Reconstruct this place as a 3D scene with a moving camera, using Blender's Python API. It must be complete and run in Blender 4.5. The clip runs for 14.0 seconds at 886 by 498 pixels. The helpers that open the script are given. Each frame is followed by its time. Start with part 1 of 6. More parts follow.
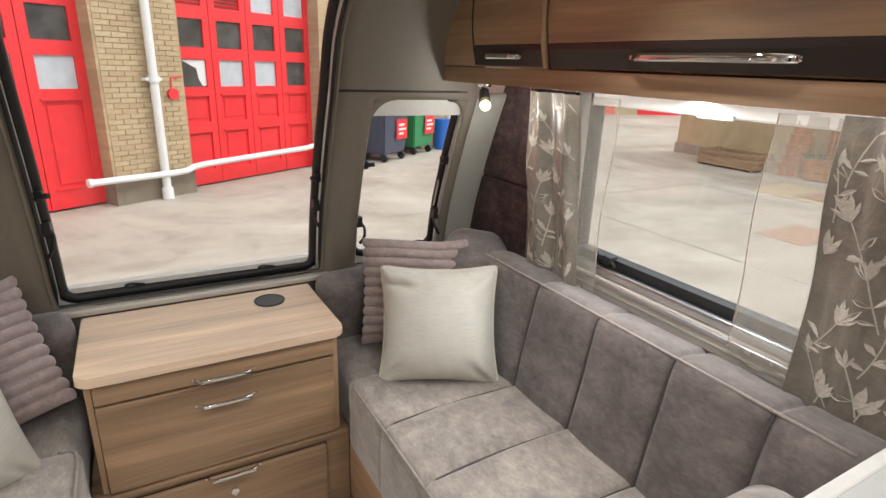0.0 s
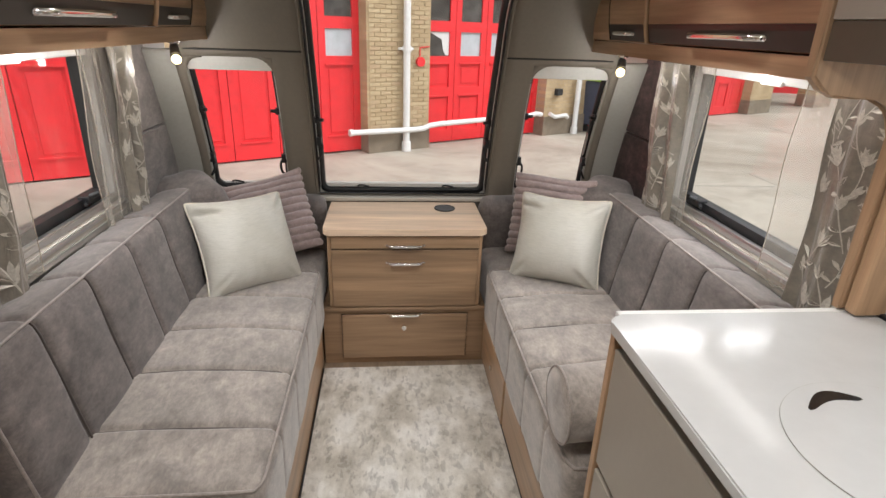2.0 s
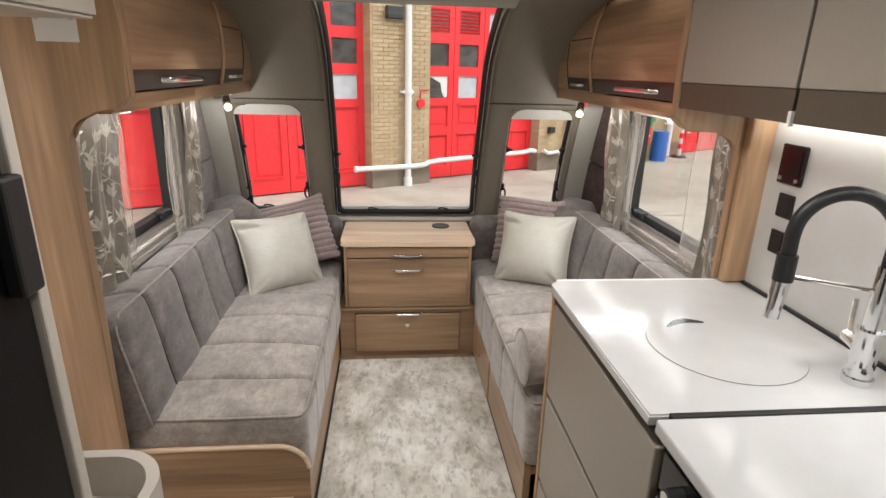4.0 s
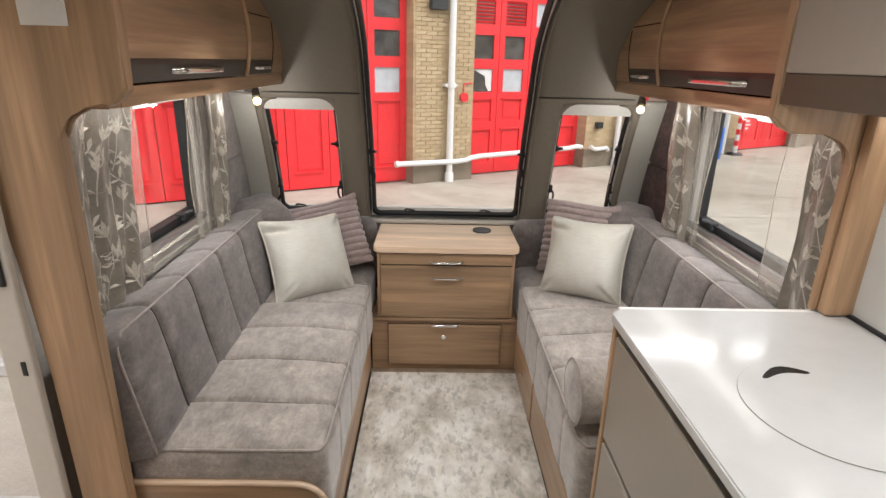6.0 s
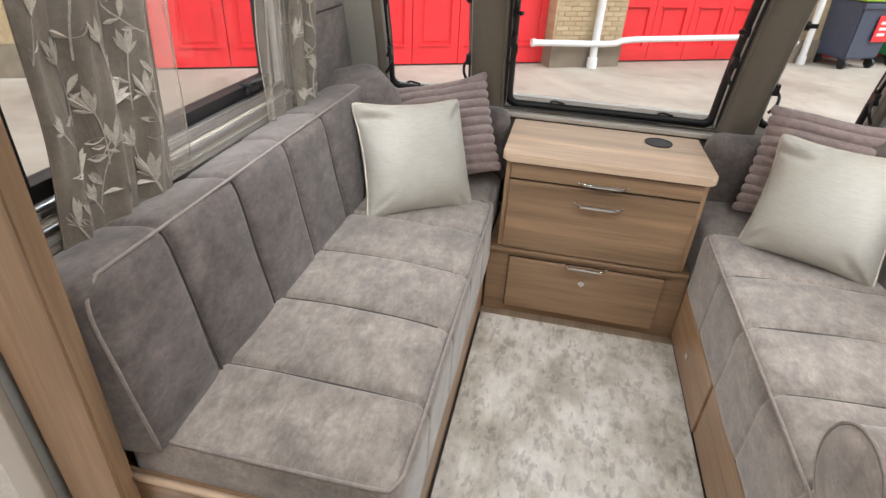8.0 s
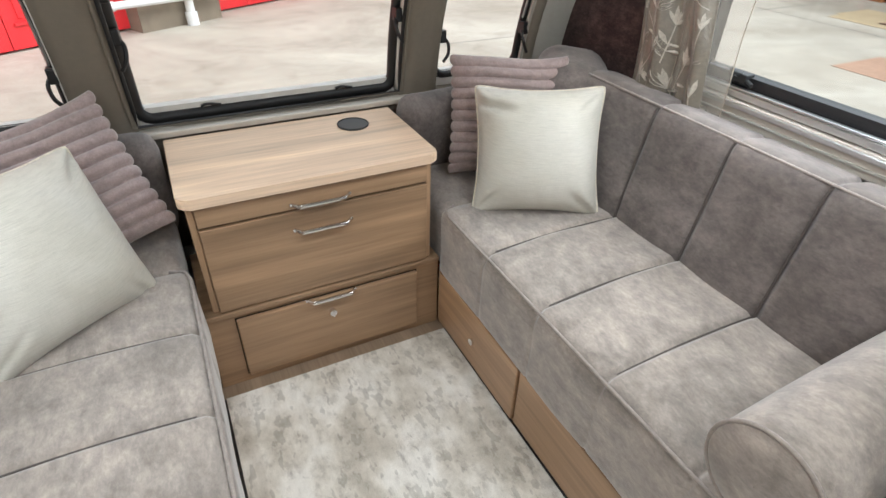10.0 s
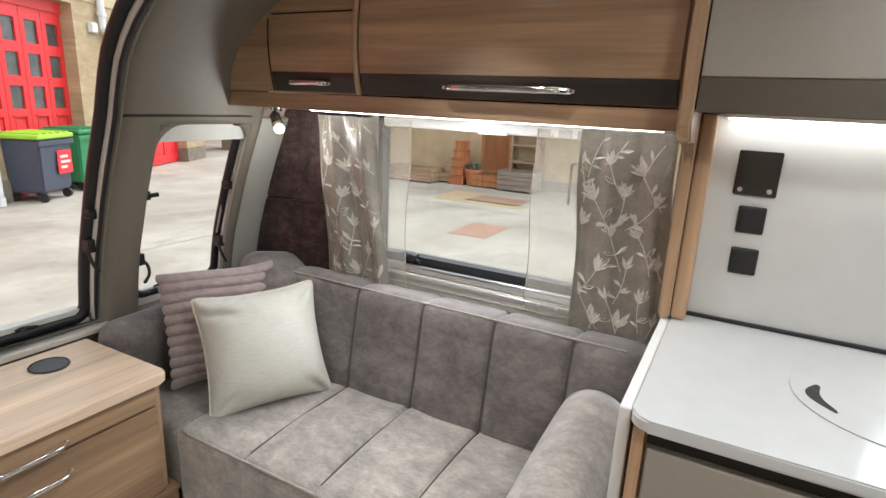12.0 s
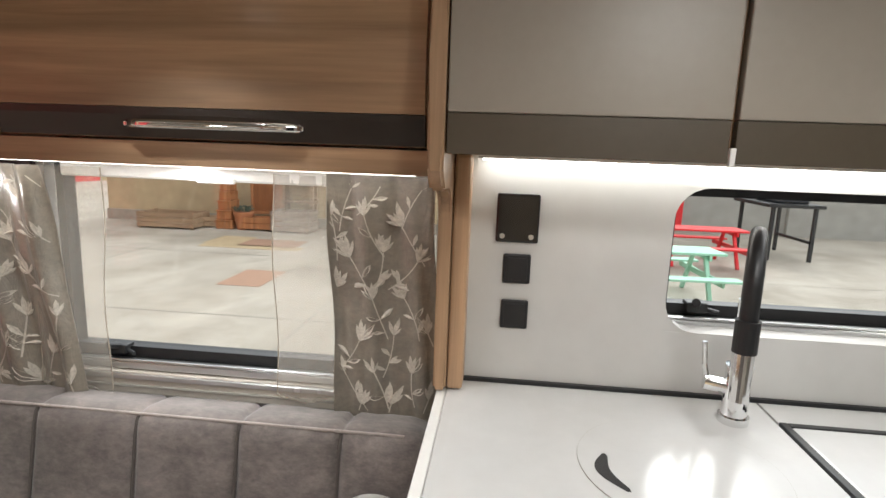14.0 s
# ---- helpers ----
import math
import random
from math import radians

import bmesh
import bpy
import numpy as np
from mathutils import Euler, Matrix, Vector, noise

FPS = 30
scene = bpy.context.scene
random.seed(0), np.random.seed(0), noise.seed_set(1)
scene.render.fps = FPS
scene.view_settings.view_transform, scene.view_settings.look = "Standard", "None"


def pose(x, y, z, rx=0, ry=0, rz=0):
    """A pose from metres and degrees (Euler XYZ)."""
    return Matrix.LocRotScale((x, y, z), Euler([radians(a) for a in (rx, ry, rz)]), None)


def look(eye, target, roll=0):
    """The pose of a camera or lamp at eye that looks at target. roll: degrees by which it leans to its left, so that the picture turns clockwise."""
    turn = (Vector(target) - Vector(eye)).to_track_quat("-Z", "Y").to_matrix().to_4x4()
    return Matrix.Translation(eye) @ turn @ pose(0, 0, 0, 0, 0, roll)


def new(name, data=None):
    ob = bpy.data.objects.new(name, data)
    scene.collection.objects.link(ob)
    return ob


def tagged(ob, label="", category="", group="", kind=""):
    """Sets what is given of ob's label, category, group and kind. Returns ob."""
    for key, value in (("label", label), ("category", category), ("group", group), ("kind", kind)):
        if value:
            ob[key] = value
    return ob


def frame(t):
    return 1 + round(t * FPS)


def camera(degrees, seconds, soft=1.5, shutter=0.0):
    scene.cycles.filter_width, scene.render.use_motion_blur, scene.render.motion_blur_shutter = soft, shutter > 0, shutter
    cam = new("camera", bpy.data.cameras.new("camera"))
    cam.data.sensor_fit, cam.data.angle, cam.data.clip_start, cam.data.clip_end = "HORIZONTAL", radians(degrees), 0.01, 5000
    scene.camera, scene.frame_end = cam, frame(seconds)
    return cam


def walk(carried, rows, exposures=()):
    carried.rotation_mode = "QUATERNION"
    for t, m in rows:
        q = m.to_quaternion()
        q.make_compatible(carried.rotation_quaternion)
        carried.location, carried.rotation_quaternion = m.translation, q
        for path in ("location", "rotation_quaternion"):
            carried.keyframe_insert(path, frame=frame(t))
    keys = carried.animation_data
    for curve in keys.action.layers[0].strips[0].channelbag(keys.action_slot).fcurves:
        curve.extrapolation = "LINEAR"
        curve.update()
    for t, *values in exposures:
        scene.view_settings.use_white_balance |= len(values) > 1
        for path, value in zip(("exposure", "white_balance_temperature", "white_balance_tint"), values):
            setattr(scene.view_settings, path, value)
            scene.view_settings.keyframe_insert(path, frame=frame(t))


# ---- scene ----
cam = camera(77.8, 14.0)
PATH = [
    (0, (-0.16, 0.736, 1.552), (0.783, 2.382, 0.917), 2.1),
    (0.5, (-0.139, 0.555, 1.57), (0.411, 2.376, 0.95), 2.1),
    (1, (-0.081, 0.353, 1.584), (0.22, 2.221, 0.937), 2.1),
    (1.5, (-0.04, 0.135, 1.572), (0.183, 1.997, 0.877), 2.3),
    (2, (-0.078, -0.042, 1.581), (0.118, 1.802, 0.832), 2.1),
    (2.2, (-0.091, -0.11, 1.585), (0.094, 1.728, 0.819), 2.1),
    (4.3, (-0.105, -0.662, 1.656), (0.09, 1.246, 1.089), 1.3),
    (4.5, (-0.12, -0.686, 1.666), (0.089, 1.232, 1.139), 1.1),
    (5, (-0.127, -0.688, 1.668), (0.088, 1.24, 1.182), 0.6),
    (5.5, (-0.115, -0.555, 1.644), (0.046, 1.361, 1.096), 0.7),
    (6, (-0.083, -0.351, 1.625), (-0.038, 1.541, 0.978), 1.4),
    (6.5, (-0.108, -0.153, 1.562), (-0.218, 1.689, 0.793), 2.5),
    (7, (-0.137, 0.044, 1.491), (-0.425, 1.811, 0.598), 3.7),
    (7.2, (-0.133, 0.125, 1.468), (-0.493, 1.856, 0.535), 3.8),
    (9.3, (-0.375, 0.798, 1.439), (-0.236, 2.449, 0.318), 0.5),
    (9.5, (-0.359, 0.869, 1.441), (-0.04, 2.482, 0.302), 0.7),
    (10, (-0.324, 0.924, 1.448), (0.434, 2.376, 0.3), 1.8),
    (10.5, (-0.346, 0.906, 1.453), (0.774, 2.151, 0.359), 2.4),
    (11, (-0.406, 0.88, 1.456), (0.97, 1.961, 0.487), 2.4),
    (11.5, (-0.489, 0.877, 1.499), (1.086, 1.855, 0.749), 2.5),
    (11.6, (-0.503, 0.89, 1.515), (1.102, 1.849, 0.804), 2.7),
    (12, (-0.561, 0.887, 1.539), (1.144, 1.799, 1.027), 2.7),
    (12.5, (-0.577, 0.872, 1.561), (1.188, 1.755, 1.235), 2.8),
    (13, (-0.56, 0.871, 1.571), (1.246, 1.692, 1.313), 2.7),
    (13.5, (-0.47, 0.895, 1.569), (1.405, 1.521, 1.263), 2.4),
    (14, (-0.229, 0.899, 1.551), (1.73, 1.093, 1.198), 2.1),
]
walk(cam, [(t, look(eye, target, roll)) for t, eye, target, roll in PATH],
     [(0, 0.78, 6300, 10), (2.2, 0.74, 6280, 11), (5, 0.86, 6380, 11), (7.2, 0.80, 6200, 11), (9.5, 1.06, 5950, 6), (11, 1.05, 5820, 6), (12.5, 0.91, 6050, 7), (14, 0.81, 6250, 9)])

# ---------------------------------------------------------------- world, sun, exposure
scene.view_settings.exposure = 0.8
world = bpy.data.worlds.new("sky")
scene.world = world
world.use_nodes = True
wn = world.node_tree
sky = wn.nodes.new("ShaderNodeTexSky")
sky.sky_type, sky.sun_disc = "NISHITA", False
sky.sun_elevation, sky.sun_rotation = radians(52), radians(200)
sky.air_density, sky.dust_density = 1.0, 4.0
soft_sky = wn.nodes.new("ShaderNodeMixRGB")
soft_sky.inputs["Fac"].default_value = 0.65
soft_sky.inputs["Color2"].default_value = (10.0, 10.0, 9.9, 1)
wn.links.new(sky.outputs["Color"], soft_sky.inputs["Color1"])
wn.links.new(soft_sky.outputs["Color"], wn.nodes["Background"].inputs["Color"])
wn.nodes["Background"].inputs["Strength"].default_value = 0.125


def lamp(name, kind, m, energy, color=(1, 1, 1), **values):
    data = bpy.data.lights.new(name, kind)
    data.energy, data.color = energy, color
    if kind == "AREA":
        data.shape = "RECTANGLE"
        data.size, data.size_y = values["size"]
    if kind == "SUN":
        data.angle = values["angle"]
    if kind in ("POINT", "SPOT"):
        data.shadow_soft_size = values["radius"]
    if kind == "SPOT":
        data.spot_size, data.spot_blend = values["cone"], 0.6
    ob = new(name, data)
    ob.matrix_world = m
    return ob


lamp("sun", "SUN", look((20, -6, 20), (0, 0, 0)), 1.7, (1.0, 0.97, 0.92), angle=radians(35))
WARM = (1.0, 0.965, 0.92)
COOL = (1.0, 0.995, 0.985)

# ---------------------------------------------------------------- materials


def material(name, base, rough=0.5, metal=0.0):
    m = bpy.data.materials.new(name)
    m.use_nodes = True
    b = m.node_tree.nodes["Principled BSDF"]
    b.inputs["Base Color"].default_value = (*base, 1)
    b.inputs["Roughness"].default_value = rough
    b.inputs["Metallic"].default_value = metal
    return m, m.node_tree, b


def mapped(nt, scale=(1, 1, 1), rot=(0, 0, 0)):
    c = nt.nodes.new("ShaderNodeTexCoord")
    mp = nt.nodes.new("ShaderNodeMapping")
    mp.inputs["Scale"].default_value = scale
    mp.inputs["Rotation"].default_value = rot
    nt.links.new(c.outputs["Object"], mp.inputs["Vector"])
    return mp.outputs["Vector"]


def noise_tex(nt, vec, scale, detail=4, rough=0.55, warp=0.0):
    n = nt.nodes.new("ShaderNodeTexNoise")
    n.inputs["Scale"].default_value, n.inputs["Detail"].default_value = scale, detail
    n.inputs["Roughness"].default_value, n.inputs["Distortion"].default_value = rough, warp
    nt.links.new(vec, n.inputs["Vector"])
    return n.outputs["Fac"]


def ramp(nt, fac, *stops):
    r = nt.nodes.new("ShaderNodeValToRGB")
    while len(r.color_ramp.elements) < len(stops):
        r.color_ramp.elements.new(0.5)
    for e, (p, c) in zip(r.color_ramp.elements, stops):
        e.position, e.color = p, (*c, 1)
    nt.links.new(fac, r.inputs["Fac"])
    return r.outputs["Color"]


def mix(nt, fac, a, b, mode="MIX"):
    m = nt.nodes.new("ShaderNodeMixRGB")
    m.blend_type = mode
    for v, s in ((fac, "Fac"), (a, "Color1"), (b, "Color2")):
        if isinstance(v, (int, float)):
            m.inputs[s].default_value = v
        elif isinstance(v, tuple):
            m.inputs[s].default_value = (*v, 1)
        else:
            nt.links.new(v, m.inputs[s])
    return m.outputs["Color"]


def bump(nt, b, height, strength=0.2, distance=0.002):
    n = nt.nodes.new("ShaderNodeBump")
    n.inputs["Strength"].default_value, n.inputs["Distance"].default_value = strength, distance
    nt.links.new(height, n.inputs["Height"])
    nt.links.new(n.outputs["Normal"], b.inputs["Normal"])


def tone(c, k):
    return tuple(min(1, v * k) for v in c)


def wood_mat(name, base, axis, rough=0.38):
    """Laminate with long soft grain along axis (0 x, 1 y, 2 z)."""
    m, nt, b = material(name, base, rough)
    s = [14.0, 14.0, 14.0]
    s[axis] = 0.9
    v = mapped(nt, tuple(s))
    broad = noise_tex(nt, v, 1.0, 3, 0.5, 0.4)
    s2 = [90.0, 90.0, 90.0]
    s2[axis] = 3.0
    fine = noise_tex(nt, mapped(nt, tuple(s2)), 1.0, 5, 0.65, 0.2)
    c1 = ramp(nt, broad, (0.30, tone(base, 0.66)), (0.42, tone(base, 0.88)), (0.56, base), (0.70, tone(base, 1.30)))
    c2 = ramp(nt, fine, (0.3, (0.72, 0.70, 0.68)), (0.65, (1.04, 1.04, 1.04)))
    nt.links.new(mix(nt, 0.75, c1, c2, "MULTIPLY"), b.inputs["Base Color"])
    bump(nt, b, fine, 0.08, 0.0006)
    return m


def cloth_mat(name, base, rough=0.85, patch=9.0, amount=0.17, sheen=0.25, weave=900.0, mottle=0.2):
    """Suede-like cloth: brushed light and dark patches and a fine nap."""
    m, nt, b = material(name, base, rough)
    v = mapped(nt)
    big = noise_tex(nt, v, patch, 4, 0.6, 0.8)
    mid = noise_tex(nt, mapped(nt, (1, 0.55, 1)), patch * 4, 7, 0.78, 0.2)
    fleck = noise_tex(nt, mapped(nt, (1, 0.5, 1)), patch * 16, 4, 0.7, 0.4)
    nap = noise_tex(nt, v, weave, 2, 0.5)
    c1 = ramp(nt, big, (0.32, tone(base, 1 - amount)), (0.5, base), (0.70, tone(base, 1 + amount)))
    c2 = ramp(nt, mid, (0.38, (1 - mottle,) * 3), (0.63, (1 + mottle * 0.85, 1 + mottle * 0.80, 1 + mottle * 0.70)))
    c2 = mix(nt, 0.7, c2, ramp(nt, fleck, (0.36, (1 - mottle * 0.8,) * 3), (0.52, (1.0, 1.0, 1.0)), (0.66, (1 + mottle * 0.8, 1 + mottle * 0.78, 1 + mottle * 0.72))), "MULTIPLY")
    nt.links.new(mix(nt, 0.8, c1, c2, "MULTIPLY"), b.inputs["Base Color"])
    b.inputs["Sheen Weight"].default_value = sheen
    b.inputs["Sheen Roughness"].default_value = 0.5
    b.inputs["Specular IOR Level"].default_value = 0.2
    bump(nt, b, nap, 0.12, 0.0006)
    return m


def plain_mat(name, base, rough=0.45, metal=0.0, vary=0.06, scale=30.0, relief=0.04):
    m, nt, b = material(name, base, rough, metal)
    f = noise_tex(nt, mapped(nt), scale, 4, 0.6)
    f2 = noise_tex(nt, mapped(nt), scale * 0.09, 3, 0.6)
    c = ramp(nt, f, (0.3, tone(base, 1 - vary)), (0.7, tone(base, 1 + vary)))
    c2 = ramp(nt, f2, (0.3, (1 - vary, 1 - vary, 1 - vary)), (0.7, (1.0, 1.0, 1.0)))
    nt.links.new(mix(nt, 0.8, c, c2, "MULTIPLY"), b.inputs["Base Color"])
    if relief:
        bump(nt, b, f, relief, 0.0005)
    return m


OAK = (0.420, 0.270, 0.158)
# x grain toned down: shade on the chest fronts, put into the oak.
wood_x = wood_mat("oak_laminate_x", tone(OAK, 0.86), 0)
wood_y = wood_mat("oak_laminate_y", OAK, 1, 0.30)
wood_z = wood_mat("oak_laminate_z", tone(OAK, 1.05), 2)
wood_edge = wood_mat("oak_edge", tone(OAK, 1.1), 2, 0.4)
# Pale oak, lightened further to paint window light on the chest top.
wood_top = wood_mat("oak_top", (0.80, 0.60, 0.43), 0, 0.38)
wood_top.node_tree.nodes["Principled BSDF"].inputs["Specular IOR Level"].default_value = 0.8
# One suede: daylight painted in as lighter seats and darker backs.
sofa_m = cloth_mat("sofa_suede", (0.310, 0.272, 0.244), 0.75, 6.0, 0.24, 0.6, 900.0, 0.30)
sofa_shaded_m = cloth_mat("sofa_shaded_suede", (0.165, 0.142, 0.133), 0.78, 6.0, 0.26, 0.30, 900.0, 0.30)
plum_m = cloth_mat("plum_velvet", (0.046, 0.028, 0.027), 0.55, 9.0, 0.55, 0.06, 900.0, 0.65)
pipe_m = cloth_mat("sofa_piping", (0.30, 0.262, 0.238), 0.7, 20.0, 0.1)


def slub_cloth(name, base):
    """Plain woven cloth with thick and thin threads."""
    m, nt, b = material(name, base, 0.58)
    weft = noise_tex(nt, mapped(nt, (26, 26, 520)), 1.0, 3, 0.6)
    warp = noise_tex(nt, mapped(nt, (420, 420, 40)), 1.0, 2, 0.5)
    big = noise_tex(nt, mapped(nt), 7, 3, 0.5)
    c = ramp(nt, weft, (0.32, tone(base, 0.90)), (0.5, base), (0.70, tone(base, 1.07)))
    c = mix(nt, 0.4, c, ramp(nt, warp, (0.3, (0.88, 0.88, 0.86)), (0.7, (1.05, 1.05, 1.05))), "MULTIPLY")
    c = mix(nt, 0.8, c, ramp(nt, big, (0.35, (0.93, 0.92, 0.88)), (0.65, (1.03, 1.03, 1.03))), "MULTIPLY")
    nt.links.new(c, b.inputs["Base Color"])
    b.inputs["Sheen Weight"].default_value = 0.2
    bump(nt, b, weft, 0.25, 0.0012)
    return m


cream_m = slub_cloth("cream_cushion_cloth", (0.60, 0.58, 0.52))
cord_m = cloth_mat("cord_plush", (0.36, 0.285, 0.275), 0.9, 14.0, 0.12, 0.5)
grey_m = plain_mat("warm_grey_plastic", (0.202, 0.175, 0.137), 0.55, 0, 0.04, 60, 0.05)
pale_trim = plain_mat("pale_window_trim", (0.70, 0.69, 0.64), 0.45, 0, 0.04, 50, 0.03)
pillar_m = plain_mat("pale_grey_trim", (0.36, 0.35, 0.31), 0.5, 0, 0.04, 60, 0.05)
beige_m = plain_mat("beige_frame", (0.52, 0.48, 0.42), 0.4, 0, 0.03, 50, 0.03)
ceiling_m = plain_mat("ceiling_lining", (0.62, 0.60, 0.56), 0.7, 0, 0.04, 80, 0.08)
white_m = plain_mat("white_plastic", (0.78, 0.77, 0.74), 0.4, 0, 0.03, 40, 0.03)
wall_m = plain_mat("wall_lining", (0.66, 0.64, 0.60), 0.6, 0, 0.05, 60, 0.06)
splash_m = plain_mat("splashback", (0.63, 0.625, 0.60), 0.25, 0, 0.05, 5, 0.0)
top_m = plain_mat("white_worktop", (0.60, 0.60, 0.59), 0.14, 0, 0.03, 12, 0.0)
top_m.node_tree.nodes["Principled BSDF"].inputs["Specular IOR Level"].default_value = 0.35
taupe_m = plain_mat("taupe_door", (0.34, 0.302, 0.252), 0.32, 0, 0.02, 50, 0.02)
taupe_gloss = plain_mat("taupe_locker", (0.315, 0.280, 0.235), 0.40, 0, 0.02, 50, 0.02)
brown_m = plain_mat("dark_brown_band", (0.026, 0.019, 0.014), 0.35, 0, 0.08, 40, 0.03)
black_m = plain_mat("black_rubber", (0.012, 0.012, 0.013), 0.45, 0, 0.1, 60, 0.04)
gloss_black = plain_mat("black_gloss", (0.012, 0.012, 0.013), 0.14, 0, 0.05, 40, 0.0)
chrome_m = plain_mat("chrome", (0.80, 0.80, 0.80), 0.09, 1.0, 0.03, 40, 0.0)
steel_m = plain_mat("satin_alloy", (0.62, 0.62, 0.62), 0.28, 1.0, 0.04, 40, 0.02)
dark_gap = plain_mat("shadow_gap", (0.02, 0.017, 0.014), 0.7)


def carpet_material():
    m, nt, b = material("silver_carpet", (0.5, 0.48, 0.45), 0.95)
    v = mapped(nt)
    big = noise_tex(nt, mapped(nt, (1.0, 0.8, 1)), 5.5, 6, 0.6, 0.0)
    tuft = noise_tex(nt, mapped(nt, (1.0, 0.6, 1)), 26, 7, 0.72, 0.0)
    scuff = noise_tex(nt, mapped(nt, (1.0, 0.45, 1)), 38, 2, 0.5, 0.0)
    streak = noise_tex(nt, mapped(nt, (30, 3.5, 1)), 1.0, 5, 0.7, 0.0)
    nap = noise_tex(nt, v, 420, 3, 0.6)
    c = ramp(nt, big, (0.36, (0.50, 0.465, 0.405)), (0.44, (0.62, 0.585, 0.52)), (0.52, (0.72, 0.69, 0.63)), (0.60, (0.80, 0.78, 0.735)))
    c = mix(nt, 0.85, c, ramp(nt, tuft, (0.37, (0.72, 0.70, 0.68)), (0.46, (0.95, 0.94, 0.92)), (0.62, (1.10, 1.10, 1.09))), "MULTIPLY")
    c = mix(nt, 0.5, c, ramp(nt, scuff, (0.385, (0.55, 0.54, 0.53)), (0.415, (1.0, 1.0, 1.0))), "MULTIPLY")
    c = mix(nt, 0.18, c, ramp(nt, streak, (0.35, (0.55, 0.53, 0.50)), (0.6, (1.05, 1.04, 1.02))), "MULTIPLY")
    c = mix(nt, 0.40, c, ramp(nt, nap, (0.3, (0.7, 0.7, 0.7)), (0.7, (1.12, 1.12, 1.12))), "MULTIPLY")
    nt.links.new(c, b.inputs["Base Color"])
    bump(nt, b, nap, 0.5, 0.003)
    return m


carpet_m = carpet_material()


def glass_material(name, tint=(1, 1, 1)):
    """Thin acrylic pane: clear with a faint gloss."""
    m = bpy.data.materials.new(name)
    m.use_nodes = True
    nt = m.node_tree
    nt.nodes.clear()
    out = nt.nodes.new("ShaderNodeOutputMaterial")
    tr = nt.nodes.new("ShaderNodeBsdfTransparent")
    tr.inputs["Color"].default_value = (*tint, 1)
    gl = nt.nodes.new("ShaderNodeBsdfGlossy")
    gl.inputs["Roughness"].default_value = 0.03
    lw = nt.nodes.new("ShaderNodeLayerWeight")
    pw = nt.nodes.new("ShaderNodeMath")
    pw.operation = "POWER"
    pw.inputs[1].default_value = 4.0
    nt.links.new(lw.outputs["Facing"], pw.inputs[0])
    fr = nt.nodes.new("ShaderNodeMath")
    fr.operation = "MULTIPLY_ADD"
    fr.inputs[1].default_value, fr.inputs[2].default_value = 0.35, 0.03
    nt.links.new(pw.outputs["Value"], fr.inputs[0])
    mx = nt.nodes.new("ShaderNodeMixShader")
    nt.links.new(fr.outputs["Value"], mx.inputs["Fac"])
    nt.links.new(tr.outputs["BSDF"], mx.inputs[1])
    nt.links.new(gl.outputs["BSDF"], mx.inputs[2])
    nt.links.new(mx.outputs["Shader"], out.inputs["Surface"])
    return m


glass_m = glass_material("acrylic_pane", (0.93, 0.94, 0.93))


def sheer_material():
    m = bpy.data.materials.new("sheer_voile")
    m.use_nodes = True
    nt = m.node_tree
    nt.nodes.clear()
    out = nt.nodes.new("ShaderNodeOutputMaterial")
    tr = nt.nodes.new("ShaderNodeBsdfTransparent")
    df = nt.nodes.new("ShaderNodeBsdfDiffuse")
    tl = nt.nodes.new("ShaderNodeBsdfTranslucent")
    v = mapped(nt, (1, 1, 1))
    f = noise_tex(nt, v, 700, 2, 0.5)
    c = ramp(nt, f, (0.3, (0.52, 0.47, 0.40)), (0.7, (0.66, 0.61, 0.54)))
    nt.links.new(c, df.inputs["Color"])
    nt.links.new(c, tl.inputs["Color"])
    a = nt.nodes.new("ShaderNodeMixShader")
    a.inputs["Fac"].default_value = 0.5
    nt.links.new(df.outputs["BSDF"], a.inputs[1])
    nt.links.new(tl.outputs["BSDF"], a.inputs[2])
    mx = nt.nodes.new("ShaderNodeMixShader")
    mx.inputs["Fac"].default_value = 0.34
    nt.links.new(tr.outputs["BSDF"], mx.inputs[1])
    nt.links.new(a.outputs["Shader"], mx.inputs[2])
    nt.links.new(mx.outputs["Shader"], out.inputs["Surface"])
    return m


sheer_m = sheer_material()
curtain_m = cloth_mat("taupe_satin", (0.195, 0.170, 0.136), 0.34, 5.0, 0.08, 0.1)
satin = curtain_m.node_tree.nodes["Principled BSDF"]
satin.inputs["Specular IOR Level"].default_value = 0.9
satin.inputs["Roughness"].default_value = 0.30
bump(curtain_m.node_tree, satin, noise_tex(curtain_m.node_tree, mapped(curtain_m.node_tree, (24, 24, 9)), 1.0, 4, 0.6, 0.8), 0.5, 0.010)
flower_m = cloth_mat("woven_flower", (0.50, 0.46, 0.40), 0.34, 30.0, 0.10, 0.1)


def glow_material(name, color, power):
    m = bpy.data.materials.new(name)
    m.use_nodes = True
    nt = m.node_tree
    nt.nodes.clear()
    out = nt.nodes.new("ShaderNodeOutputMaterial")
    e = nt.nodes.new("ShaderNodeEmission")
    e.inputs["Color"].default_value, e.inputs["Strength"].default_value = (*color, 1), power
    nt.links.new(e.outputs["Emission"], out.inputs["Surface"])
    return m


led_m = glow_material("led_strip", (1.0, 0.95, 0.87), 5.0)
bulb_m = glow_material("warm_bulb", (1.0, 0.80, 0.42), 3.5)
cove_m = glow_material("cove_strip", (1.0, 0.92, 0.78), 1.8)
down_m = glow_material("downlight_lens", (1.0, 0.95, 0.85), 6.0)

groove_m = plain_mat("grey_groove", (0.03, 0.028, 0.024), 0.6)
# outdoors


